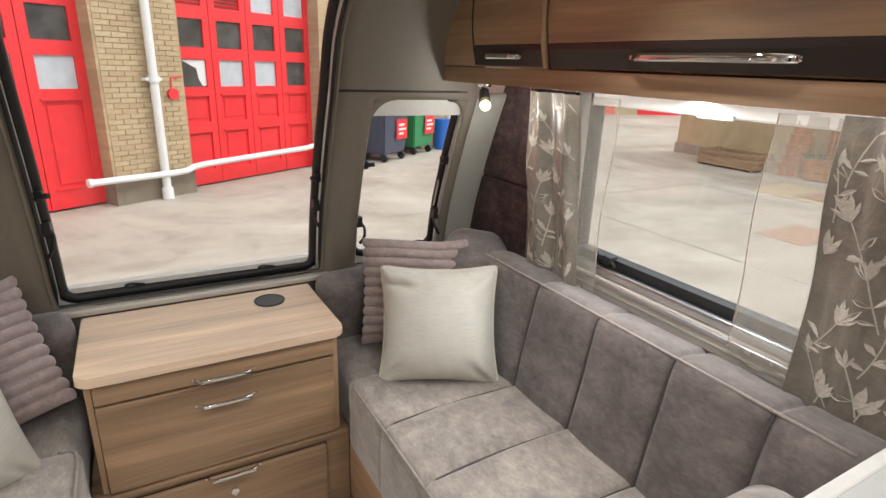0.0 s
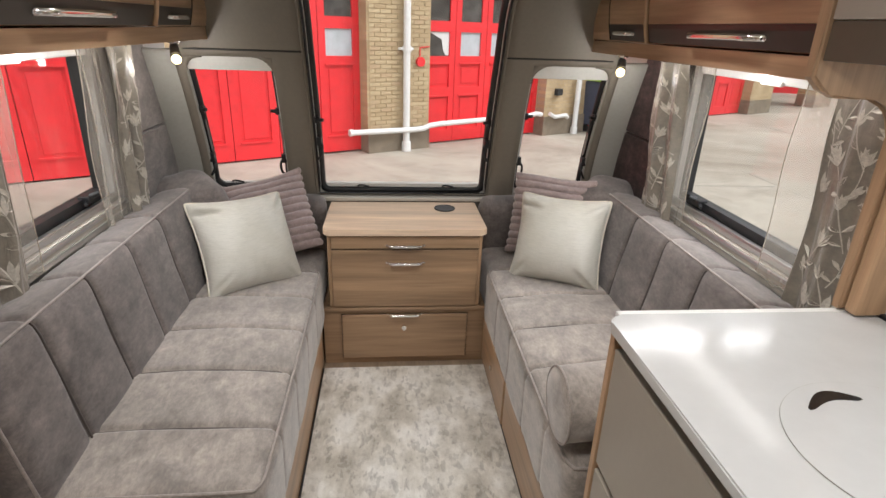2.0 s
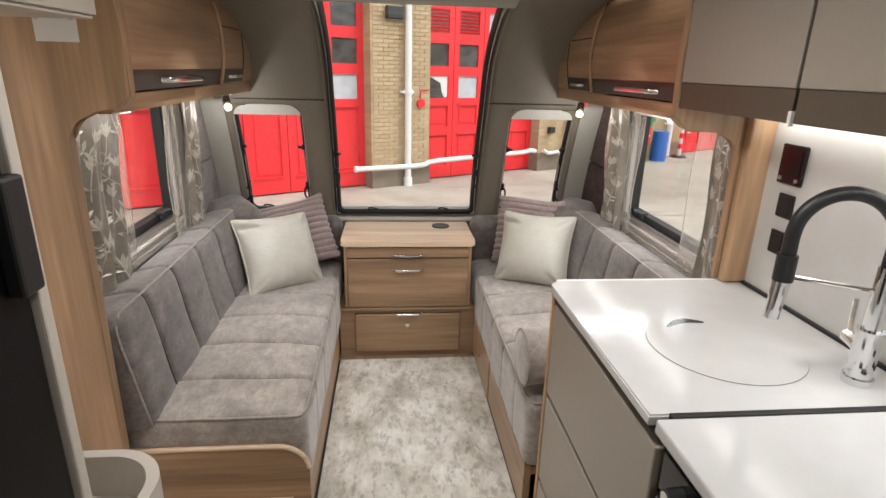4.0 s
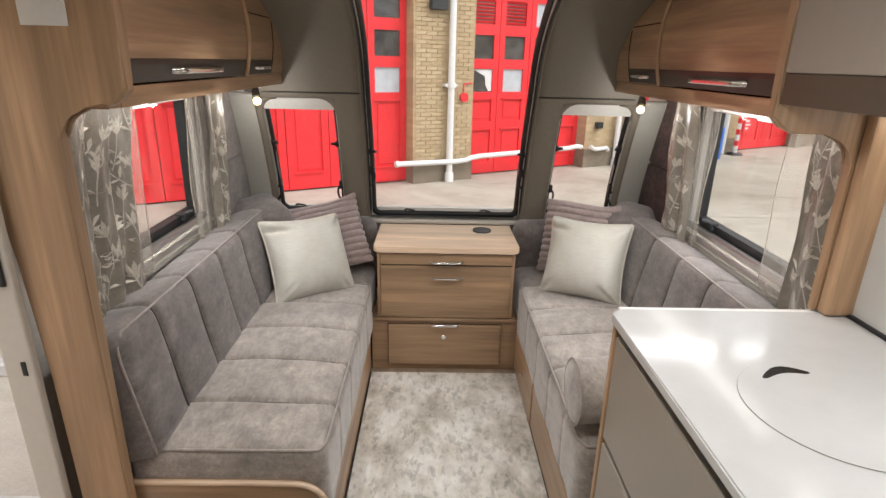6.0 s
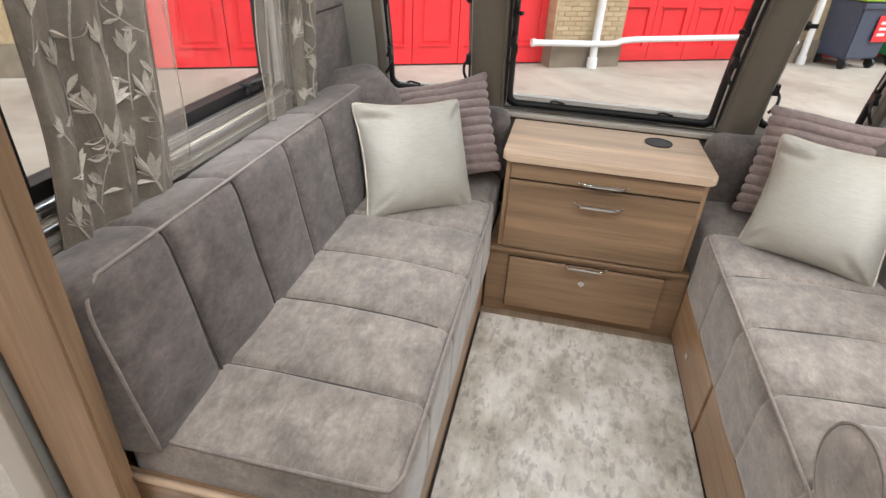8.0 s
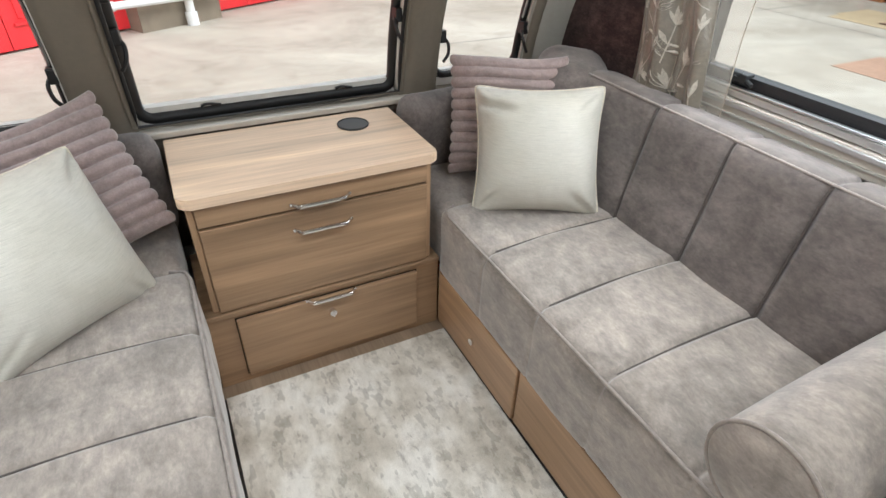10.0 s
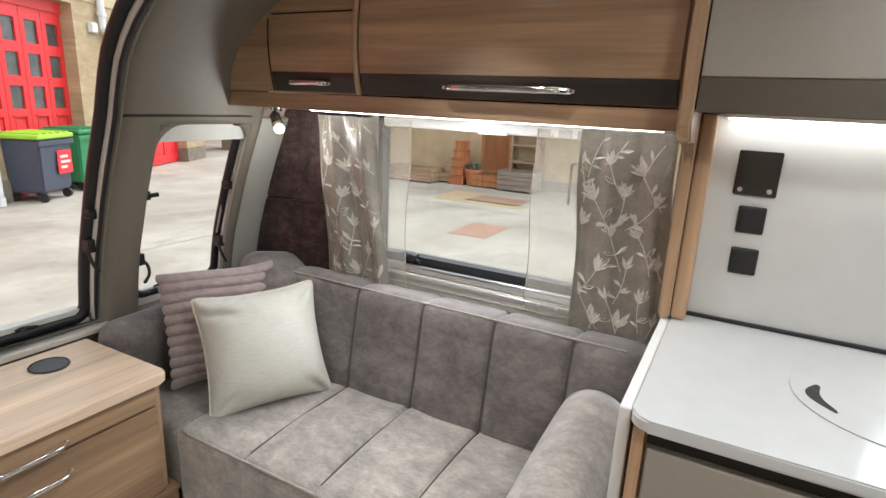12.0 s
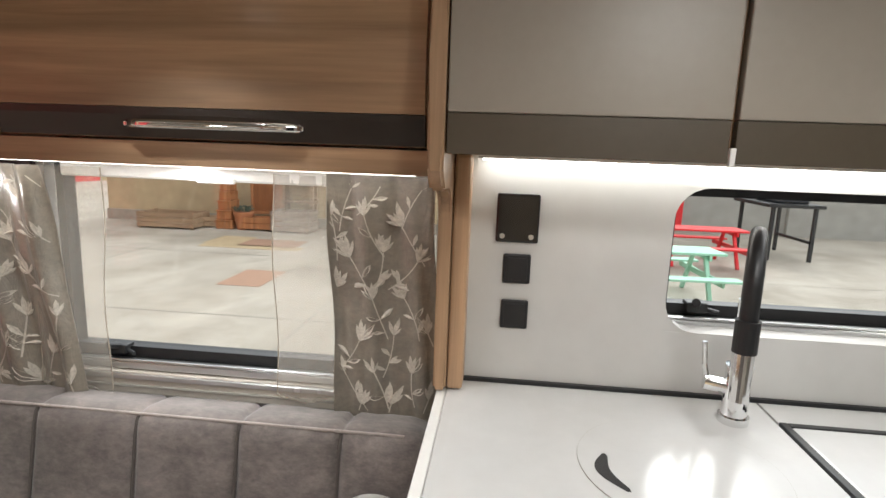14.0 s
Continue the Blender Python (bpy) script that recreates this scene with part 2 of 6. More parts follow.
def brick_material():
    m, nt, b = material("yellow_stock_brick", (0.4, 0.3, 0.2), 0.9)
    v = mapped(nt)
    t = nt.nodes.new("ShaderNodeTexBrick")
    t.inputs["Scale"].default_value = 1.0
    t.inputs["Brick Width"].default_value, t.inputs["Row Height"].default_value = 0.225, 0.075
    t.inputs["Mortar Size"].default_value, t.inputs["Mortar Smooth"].default_value = 0.006, 0.2
    t.inputs["Color1"].default_value = (0.38, 0.28, 0.16, 1)
    t.inputs["Color2"].default_value = (0.46, 0.355, 0.215, 1)
    t.inputs["Mortar"].default_value = (0.38, 0.31, 0.22, 1)
    t.inputs["Bias"].default_value = 0.1
    nt.links.new(mapped(nt, (1, 1, 1), (radians(90), 0, 0)), t.inputs["Vector"])
    big = noise_tex(nt, v, 1.6, 5, 0.65, 0.6)
    fine = noise_tex(nt, v, 26, 4, 0.7)
    c = mix(nt, 0.7, t.outputs["Color"], ramp(nt, big, (0.3, (0.70, 0.66, 0.60)), (0.7, (1.15, 1.12, 1.08))), "MULTIPLY")
    c = mix(nt, 0.6, c, ramp(nt, fine, (0.3, (0.72, 0.72, 0.72)), (0.7, (1.15, 1.15, 1.15))), "MULTIPLY")
    nt.links.new(c, b.inputs["Base Color"])
    bump(nt, b, t.outputs["Fac"], -0.5, 0.006)
    return m


def concrete_material():
    m, nt, b = material("yard_concrete", (0.4, 0.38, 0.34), 0.85)
    v = mapped(nt)
    big = noise_tex(nt, v, 0.35, 6, 0.62, 0.8)
    mid = noise_tex(nt, v, 2.4, 6, 0.7, 0.5)
    fine = noise_tex(nt, v, 55, 4, 0.7)
    c = ramp(nt, big, (0.32, (0.285, 0.252, 0.205)), (0.5, (0.375, 0.340, 0.285)), (0.68, (0.465, 0.430, 0.370)))
    c = mix(nt, 0.45, c, ramp(nt, mid, (0.34, (0.72, 0.70, 0.67)), (0.5, (1, 1, 1)), (0.68, (1.14, 1.13, 1.1))), "MULTIPLY")
    spill = noise_tex(nt, mapped(nt, (1.0, 1.6, 1)), 0.9, 5, 0.62, 1.2)
    c = mix(nt, 0.25, c, ramp(nt, spill, (0.36, (0.66, 0.64, 0.60)), (0.41, (1.0, 1.0, 1.0)), (0.66, (1.0, 1.0, 1.0)), (0.69, (1.22, 1.22, 1.2))), "MULTIPLY")
    c = mix(nt, 0.5, c, ramp(nt, fine, (0.3, (0.75, 0.75, 0.75)), (0.7, (1.12, 1.12, 1.12))), "MULTIPLY")
    nt.links.new(c, b.inputs["Base Color"])
    bump(nt, b, fine, 0.35, 0.004)
    return m


brick_m = brick_material()
concrete_m = concrete_material()
red_m = plain_mat("fire_door_red", (0.72, 0.026, 0.032), 0.42, 0, 0.10, 9, 0.05)
whitepipe_m = plain_mat("white_painted_iron", (0.66, 0.66, 0.65), 0.45, 0, 0.05, 20, 0.04)
dark_pane_m = plain_mat("dim_window_glass", (0.085, 0.082, 0.078), 0.12, 0, 0.5, 3, 0.0)
pale_pane_m = plain_mat("papered_pane", (0.47, 0.50, 0.53), 0.35, 0, 0.12, 5, 0.02)
joint_m = plain_mat("yard_joint", (0.29, 0.27, 0.235), 0.9, 0, 0.15, 6, 0.1)
kerb_m = plain_mat("worn_white_kerb", (0.50, 0.49, 0.47), 0.7, 0, 0.25, 5, 0.1)
stone_m = plain_mat("render_wall", (0.50, 0.40, 0.25), 0.85, 0, 0.14, 3, 0.2)
planks_m = wood_mat("weathered_planks", (0.36, 0.25, 0.16), 1, 0.8)
terra_m = plain_mat("terracotta", (0.42, 0.17, 0.075), 0.8, 0, 0.12, 12, 0.1)
bin_blue = plain_mat("bin_slate_blue", (0.055, 0.065, 0.10), 0.45, 0, 0.1, 8, 0.03)
bin_green = plain_mat("bin_green", (0.03, 0.22, 0.08), 0.45, 0, 0.1, 8, 0.03)
lime_m = plain_mat("lime_lid", (0.36, 0.62, 0.04), 0.4, 0, 0.06, 8, 0.03)
bin_black = plain_mat("bin_dark", (0.03, 0.033, 0.042), 0.45, 0, 0.1, 8, 0.03)
blue_m = plain_mat("blue_plastic", (0.02, 0.13, 0.50), 0.4, 0, 0.06, 8, 0.03)
mint_m = plain_mat("mint_paint", (0.36, 0.66, 0.50), 0.5, 0, 0.06, 10, 0.04)
metal_dark = plain_mat("dark_steel", (0.035, 0.036, 0.038), 0.5, 0.3, 0.1, 14, 0.04)
patch_m = plain_mat("red_paving_patch", (0.36, 0.22, 0.15), 0.9, 0, 0.15, 10, 0.2)
pale_patch_m = plain_mat("ochre_paving_patch", (0.46, 0.36, 0.22), 0.9, 0, 0.15, 10, 0.2)

# ---------------------------------------------------------------- mesh helpers


def link(name, bm, mat, parent=None, label="", smooth=False):
    me = bpy.data.meshes.new(name)
    bmesh.ops.recalc_face_normals(bm, faces=bm.faces)
    if smooth:
        for f in bm.faces:
            f.smooth = True
    bm.to_mesh(me)
    bm.free()
    me.materials.append(mat)
    ob = new(name, me)
    if parent is not None:
        ob.parent = parent
        ob.matrix_parent_inverse = parent.matrix_world.inverted()
    if label:
        ob["label"] = label
    return ob


def part(name, bm, mat, parent, label="", smooth=False):
    return link(name, bm, mat, parent, label, smooth)


def thing(name, label, category, at=(0, 0, 0), group=""):
    ob = new(name)
    ob.empty_display_size = 0.05
    ob.matrix_world = Matrix.Translation(at)
    bpy.context.view_layer.update()
    return tagged(ob, label, category, group)


def setting(ob, label, category):
    return tagged(ob, label, category, kind="structure")


def box(x0, x1, y0, y1, z0, z1, bevel=0.0, seg=2, bm=None):
    own = bm is None
    bm = bmesh.new() if own else bm
    x0, x1, y0, y1, z0, z1 = min(x0, x1), max(x0, x1), min(y0, y1), max(y0, y1), min(z0, z1), max(z0, z1)
    m = Matrix.Translation(((x0 + x1) / 2, (y0 + y1) / 2, (z0 + z1) / 2)) @ Matrix.Diagonal((x1 - x0, y1 - y0, z1 - z0, 1))
    vs = bmesh.ops.create_cube(bm, size=1, matrix=m)["verts"]
    if bevel:
        es = list({e for v in vs for e in v.link_edges})
        bmesh.ops.bevel(bm, geom=es, offset=bevel, segments=seg, profile=0.5, affect="EDGES")
    return bm


def moved(bm, m):
    bmesh.ops.transform(bm, matrix=m, verts=bm.verts)
    return bm


def prism(points, axis, a0, a1, bm=None):
    """Extrudes a flat outline along an axis. Points are in the other two axes, in order."""
    bm = bmesh.new() if bm is None else bm

    def at(p, a):
        q = list(p)
        q.insert(axis, a)
        return q
    lo = [bm.verts.new(at(p, a0)) for p in points]
    hi = [bm.verts.new(at(p, a1)) for p in points]
    n = len(points)
    bm.faces.new(lo)
    bm.faces.new(hi[::-1])
    for i in range(n):
        bm.faces.new((lo[i], lo[(i + 1) % n], hi[(i + 1) % n], hi[i]))
    return bm


def tube(points, r, bm=None, sides=8, closed=False):
    bm = bmesh.new() if bm is None else bm
    pts = [Vector(p) for p in points]
    n = len(pts)
    rings = []
    up = None
    for i, p in enumerate(pts):
        a = pts[(i - 1) % n] if (i or closed) else p
        b = pts[(i + 1) % n] if (i < n - 1 or closed) else p
        d = (b - a).normalized()
        if up is None:
            up = d.orthogonal().normalized()
        else:
            up = (up - d * up.dot(d)).normalized()
        s = d.cross(up)
        rings.append([bm.verts.new(p + r * (math.cos(t) * up + math.sin(t) * s)) for t in (2 * math.pi * k / sides for k in range(sides))])
    for i in range(n if closed else n - 1):
        a, b = rings[i], rings[(i + 1) % n]
        for k in range(sides):
            bm.faces.new((a[k], a[(k + 1) % sides], b[(k + 1) % sides], b[k]))
    if not closed:
        bm.faces.new(rings[0][::-1])
        bm.faces.new(rings[-1])
    return bm


def smooth_path(points, steps=6):
    """A curve through points (Catmull-Rom)."""
    p = [Vector(v) for v in points]
    p = [2 * p[0] - p[1]] + p + [2 * p[-1] - p[-2]]
    out = []
    for i in range(1, len(p) - 2):
        for k in range(steps):
            t = k / steps
            out.append(0.5 * ((2 * p[i]) + (p[i + 1] - p[i - 1]) * t + (2 * p[i - 1] - 5 * p[i] + 4 * p[i + 1] - p[i + 2]) * t * t
                              + (3 * p[i] - p[i - 1] - 3 * p[i + 1] + p[i + 2]) * t ** 3))
    out.append(p[-2])
    return out


def cylinder(a, b, r, sides=20, r2=None, bm=None):
    bm = bmesh.new() if bm is None else bm
    a, b = Vector(a), Vector(b)
    m = Matrix.Translation((a + b) / 2) @ (b - a).to_track_quat("Z", "Y").to_matrix().to_4x4()
    bmesh.ops.create_cone(bm, cap_ends=True, segments=sides, radius1=r, radius2=r if r2 is None else r2, depth=(b - a).length, matrix=m)
    return bm


def soft_box(size, r, res, seams=(), depth=0.012, width=0.02, puff=0.0, wrinkle=0.0, seed=0, low=1.0):
    """A padded block about the origin, with rounded edges and stitched grooves. seams: (axis, position)."""
    hx, hy, hz = (s / 2 for s in size)
    lines = []
    for a, s in enumerate(size):
        k = max(2, int(round(s / res)))
        at = [-s / 2 + s * i / k for i in range(k + 1)]
        for ax, p in seams:
            if ax == a:
                at = [v for v in at if abs(v - p) > 0.03] + [p + width * f for f in (-2.2, -1.5, -1, -0.6, -0.3, 0, 0.3, 0.6, 1, 1.5, 2.2)]
        lines.append(sorted(at))
    n = [len(v) - 1 for v in lines]
    bm = bmesh.new()
    cache = {}

    def vert(i, j, k):
        key = (i, j, k)
        if key not in cache:
            p = Vector((lines[0][i], lines[1][j], lines[2][k]))
            c = Vector((max(-hx + r, min(hx - r, p.x)), max(-hy + r, min(hy - r, p.y)), max(-hz + r, min(hz - r, p.z))))
            d = p - c
            if d.length > 1e-9:
                d.normalize()
            q = c + d * r
            off = puff * max(0, 1 - (p.x / hx) ** 2) * max(0, 1 - (p.y / hy) ** 2) if abs(p.z) > hz - 1e-6 else 0
            for ax, s in seams:
                off -= (low if p.z < hz - 0.03 else 1) * depth * math.exp(-((p[ax] - s) / width) ** 2)
            if wrinkle:
                off += wrinkle * noise.noise((q + Vector((seed, 0, 0))) * 6)
            cache[key] = bm.verts.new(q + d * off)
        return cache[key]
    for a in range(3):
        b, c = (a + 1) % 3, (a + 2) % 3
        for side in (0, n[a]):
            for j in range(n[b]):
                for k in range(n[c]):
                    q = []
                    for dj, dk in ((0, 0), (1, 0), (1, 1), (0, 1)):
                        ijk = [0, 0, 0]
                        ijk[a], ijk[b], ijk[c] = side, j + dj, k + dk
                        q.append(vert(*ijk))
                    bm.faces.new(q)
    return bm


def arc2(cx, cy, r, a0, a1, n=6):
    return [(cx + r * math.cos(radians(a0 + (a1 - a0) * i / n)), cy + r * math.sin(radians(a0 + (a1 - a0) * i / n))) for i in range(n + 1)]


def round_rect(u0, u1, v0, v1, r, n=5):
    return (arc2(u1 - r, v1 - r, r, 0, 90, n) + arc2(u0 + r, v1 - r, r, 90, 180, n)
            + arc2(u0 + r, v0 + r, r, 180, 270, n) + arc2(u1 - r, v0 + r, r, 270, 360, n))


def plate_with_hole(outer, hole, lift, bm=None):
    """A flat sheet between two outlines of equal point count, laid into space by lift(u, v)."""
    bm = bmesh.new() if bm is None else bm
    a = [bm.verts.new(lift(*p)) for p in outer]
    b = [bm.verts.new(lift(*p)) for p in hole]
    n = len(a)
    for i in range(n):
        bm.faces.new((a[i], a[(i + 1) % n], b[(i + 1) % n], b[i]))
    return bm


def thicken(ob, t, offset=0.0):
    s = ob.modifiers.new("thickness", "SOLIDIFY")
    s.thickness, s.offset, s.use_even_offset = t, offset, True
    return ob

# ---------------------------------------------------------------- the caravan's shell
WALL = 1.13
GROUND = -0.62


def blocks(name, boxes, mat, label, category):
    bm = bmesh.new()
    for b in boxes:
        box(*b, bm=bm)
    return setting(link(name, bm, mat), label, category)


blocks("floor", [(-1.13, 1.13, -1.9, 2.85, -0.06, 0.0)], wood_mat("floor_vinyl", (0.30, 0.22, 0.15), 1, 0.4), "oak-effect vinyl caravan floor", "floor")
blocks("wall_right", [(WALL, 1.17, -1.9, -0.30, 0, 2.02), (WALL, 1.17, -0.30, 0.50, 0, 1.16), (WALL, 1.17, -0.30, 0.50, 1.49, 2.02),
                      (WALL, 1.17, 0.50, 1.05, 0, 2.02), (WALL, 1.17, 1.05, 2.11, 0, 0.93), (WALL, 1.17, 1.05, 2.11, 1.49, 2.02),
                      (WALL, 1.17, 2.11, 2.83, 0, 2.02)], wall_m, "pale lined caravan side wall with window openings", "wall")
blocks("wall_left", [(-1.17, -WALL, -1.9, 0.30, 0, 2.02), (-1.17, -WALL, 0.30, 0.93, 1.88, 2.02), (-1.17, -WALL, 0.93, 1.10, 0, 2.02),
                     (-1.17, -WALL, 1.10, 2.11, 0, 0.93), (-1.17, -WALL, 1.10, 2.11, 1.49, 2.02), (-1.17, -WALL, 2.11, 2.83, 0, 2.02)],
       wall_m, "pale lined caravan side wall with doorway and window", "wall")
blocks("wall_rear", [(-1.17, 1.17, -1.94, -1.9, 0, 2.02)], wall_m, "plain pale wall closing the rear", "wall")
blocks("ceiling", [(-1.17, 1.17, -1.9, 1.44, 1.995, 2.04), (-1.17, 1.17, 1.44, 2.85, 2.02, 2.06)], ceiling_m, "off-white lined caravan ceiling", "ceiling")
# splashback lining of the kitchen wall, with its window opening
blocks("wall_splashback", [(1.045, WALL - 0.003, 0.505, 0.985, 1.0, 1.545), (1.045, WALL - 0.003, -0.30, 0.505, 1.0, 1.155), (1.045, WALL - 0.003, -0.30, 0.505, 1.49, 1.545),
                           (1.045, WALL - 0.003, -1.9, -0.30, 1.0, 1.545)], splash_m, "glossy white kitchen splashback panel", "wall")

PROFILE = [(2.80, 0.30), (2.793, 0.745), (2.765, 0.90), (2.74, 1.00), (2.705, 1.10), (2.67, 1.20), (2.63, 1.30), (2.568, 1.44), (2.56, 1.46), (2.53, 1.55),
           (2.495, 1.63), (2.445, 1.70), (2.375, 1.768), (2.29, 1.828), (2.20, 1.88), (2.10, 1.922), (1.98, 1.953), (1.85, 1.970), (1.70, 1.978), (1.42, 1.982)]


def front_y(z):
    for (ya, za), (yb, zb) in zip(PROFILE, PROFILE[1:]):
        if za <= z <= zb and zb > za:
            return ya + (yb - ya) * (z - za) / (zb - za)
    return PROFILE[-1][0]


def front_normal(z):
    d = (front_y(min(z + 0.02, 1.978)) - front_y(z - 0.02)) / (min(z + 0.02, 1.978) - z + 0.02)
    return Vector((0, 1, -d)).normalized()


def on_front(x, z, off=0.0):
    """A place on the front panel's curve, off metres outwards."""
    corner = -0.05 * max(0, (abs(x) - 0.95) / 0.18)
    return Vector((x, front_y(z) + corner, z)) + front_normal(z) * off


def front_panel():
    xs = [-1.0, -0.98, -0.965, -0.90, -0.75, -0.61, -0.585, -0.55, -0.50, -0.435, -0.2, 0, 0.2, 0.435, 0.50, 0.55, 0.585, 0.61, 0.75, 0.90, 0.965, 0.98, 1.0]
    bm = bmesh.new()
    vs = {}

    def vert(i, j):
        if (i, j) not in vs:
            y, z = PROFILE[j]
            corner = -0.05 * max(0, (abs(xs[i]) - 0.95) / 0.18)
            vs[i, j] = bm.verts.new((xs[i], y + corner, z))
        return vs[i, j]
    for i in range(len(xs) - 1):
        mx = abs(xs[i] + xs[i + 1]) / 2
        for j in range(len(PROFILE) - 1):
            mz, my = (PROFILE[j][1] + PROFILE[j + 1][1]) / 2, (PROFILE[j][0] + PROFILE[j + 1][0]) / 2
            if mx < 0.435 and 0.745 < mz and my > 2.0:
                continue
            if 0.585 < mx < 0.965 and 0.745 < mz < 1.44:
                continue
            bm.faces.new((vert(i, j), vert(i + 1, j), vert(i + 1, j + 1), vert(i, j + 1)))
    # rounded upper corners of the small windows
    r = 0.085
    for s in (-1, 1):
        for cx, dx in ((0.585, 1), (0.965, -1)):
            c = bm.verts.new(on_front(s * cx, 1.44))
            ring = [bm.verts.new(on_front(s * (cx + dx * (r - r * math.cos(a))), 1.44 - r + r * math.sin(a))) for a in (math.pi / 2 * k / 6 for k in range(7))]
            for a, b in zip(ring, ring[1:]):
                bm.faces.new((c, a, b))
    ob = link("wall_front", bm, grey_m, smooth=True)
    thicken(ob, 0.045, 0)
    return setting(ob, "curved warm grey moulded front panel with windows", "wall")


front_panel()
for s in (-1, 1):
    bm = bmesh.new()
    rows = [z for _, z in PROFILE if 0.29 < z < 1.50]
    grid = [[bm.verts.new(on_front(s * x, z, -0.004 - 0.012 * math.sin(math.pi * (x - 0.958) / 0.162))) for x in (0.958, 0.972, 0.99, 1.02, 1.06, 1.10, 1.12)] for z in rows]
    for a, b in zip(grid, grid[1:]):
        for k in range(len(a) - 1):
            bm.faces.new((a[k], a[k + 1], b[k + 1], b[k]))
    ob = link("trim_corner_pillar", bm, pillar_m, smooth=True)
    thicken(ob, 0.02, 0)
    setting(ob, "pale grey moulded corner pillar", "trim")
# moulding step between upper arch and lower window panel
for x0, x1 in ((-0.95, -0.45), (0.45, 0.95)):
    bm = tube([on_front(x0 + (x1 - x0) * k / 8, 1.468, -0.0225) for k in range(9)], 0.0045, sides=6)
    setting(link("trim_seam", bm, groove_m, smooth=True), "raised grey seam across the front panel", "trim")


def sheet(name, fn, us, vs, mat, parent, label="", thick=0.0, smooth=True):
    bm = bmesh.new()
    g = [[bm.verts.new(fn(u, v)) for u in us] for v in vs]
    for a, b in zip(g, g[1:]):
        for k in range(len(a) - 1):
            bm.faces.new((a[k], a[k + 1], b[k + 1], b[k]))
    ob = part(name, bm, mat, parent, label, smooth)
    if thick:
        thicken(ob, thick)
    return ob


def steps(a, b, n):
    return [a + (b - a) * i / n for i in range(n + 1)]


def window_stay(parent, at, down, side):
    """Black catch with its little lever on a window's inner edge."""
    a = Vector(at)
    bm = box(-0.012, 0.012, -0.02, 0.02, -0.016, 0.016, 0.004)
    moved(bm, Matrix.Translation(a))
    cylinder(a + Vector((0, -0.02, 0)), a + Vector((side * 0.03, -0.035, 0.004)), 0.008, 10, bm=bm)
    part("catch", bm, black_m, parent)
    b = a + Vector(down)
    path = smooth_path([b, b + Vector((side * 0.016, -0.03, -0.02)), b + Vector((side * 0.012, -0.045, -0.055)), b + Vector((-side * 0.006, -0.04, -0.085))], 4)
    bm = tube(path, 0.006, sides=7)
    box(b.x - 0.012, b.x + 0.012, b.y - 0.03, b.y + 0.01, b.z - 0.022, b.z + 0.022, 0.004, bm=bm)
    part("lever", bm, black_m, parent)
    part("stay_rod", tube([a + Vector((0, 0.01, 0)), b + Vector((0, 0.01, 0))], 0.005, sides=7), steel_m, parent)


def front_window(name, x0, x1, z0, z1, label):
    w = new(name)
    setting(w, label, "window")
    zs = steps(z0, z1, 22)
    pane = sheet("pane", lambda u, v: on_front(u, v, 0.037), steps(x0 - 0.03, x1 + 0.03, 2), steps(z0 - 0.04, min(z1 + 0.02, 1.955), 22), glass_m, w)
    pane.visible_shadow = False

    def outline(grow, off, r=0.045):
        zz = [z0 + r - r * math.cos(a) for a in steps(0, math.pi / 2, 6)] + [z for z in zs if z > z0 + r + 0.01]

        def inset(z):
            return r - math.sqrt(max(0, r * r - max(0, z0 + r - z) ** 2))
        return [on_front(x0 + grow + inset(z), z, off) for z in zz] + [on_front(x1 - grow - inset(z), z, off) for z in reversed(zz)]
    loop = outline(0.002, 0.031)
    part("rubber_seal", tube(loop, 0.022 if z1 > 1.5 else 0.016, sides=8, closed=True), black_m, w, smooth=True)
    loop = [on_front(x0 - 0.004, z, -0.0215) for z in zs] + [on_front(x1 + 0.004, z, -0.0215) for z in reversed(zs)]
    if z1 > 1.5:
        part("inner_seal", tube(loop, 0.0065, sides=8, closed=True), black_m, w, smooth=True)
    loop = [on_front(x0 - 0.020, z, -0.022) for z in zs] + [on_front(x1 + 0.020, z, -0.022) for z in reversed(zs)]
    if z1 > 1.5:
        part("window_frame", tube(loop, 0.006, sides=8, closed=True), grey_m, w, smooth=True)
    for x in (x0 - 0.004, x1 + 0.004):
        sheet("reveal", lambda u, v: on_front(x, v, u), (-0.014, 0.000, 0.014), zs, pale_trim, w, "pale reveal strip", 0.008)
    for x, s in ((x0 + 0.01, 1), (x1 - 0.01, -1)):
        z = z0 + (0.38 if z1 > 1.5 else 0.40)
        a, b = on_front(x, z, 0.014), on_front(x, z - (0.11 if z1 > 1.5 else 0.24), 0.014)
        window_stay(w, a, b - a, s)
    # catches on the lower rail
    for f in (0.22, 0.74):
        a = on_front(x0 + (x1 - x0) * f, z0 + 0.026, 0.016)
        part("rail_catch", tube(smooth_path([a, a + Vector((0.02, -0.006, 0.006)), a + Vector((0.06, -0.004, -0.002))], 4), 0.005, sides=6), black_m, w)
    return w


front_window("window_1", -0.43, 0.43, 0.760, 1.945, "large curved front window with black rubber seal")
front_window("window_2", -0.960, -0.590, 0.780, 1.435, "small front corner window with black stays")
front_window("window_3", 0.590, 0.960, 0.780, 1.435, "small front corner window with black stays")


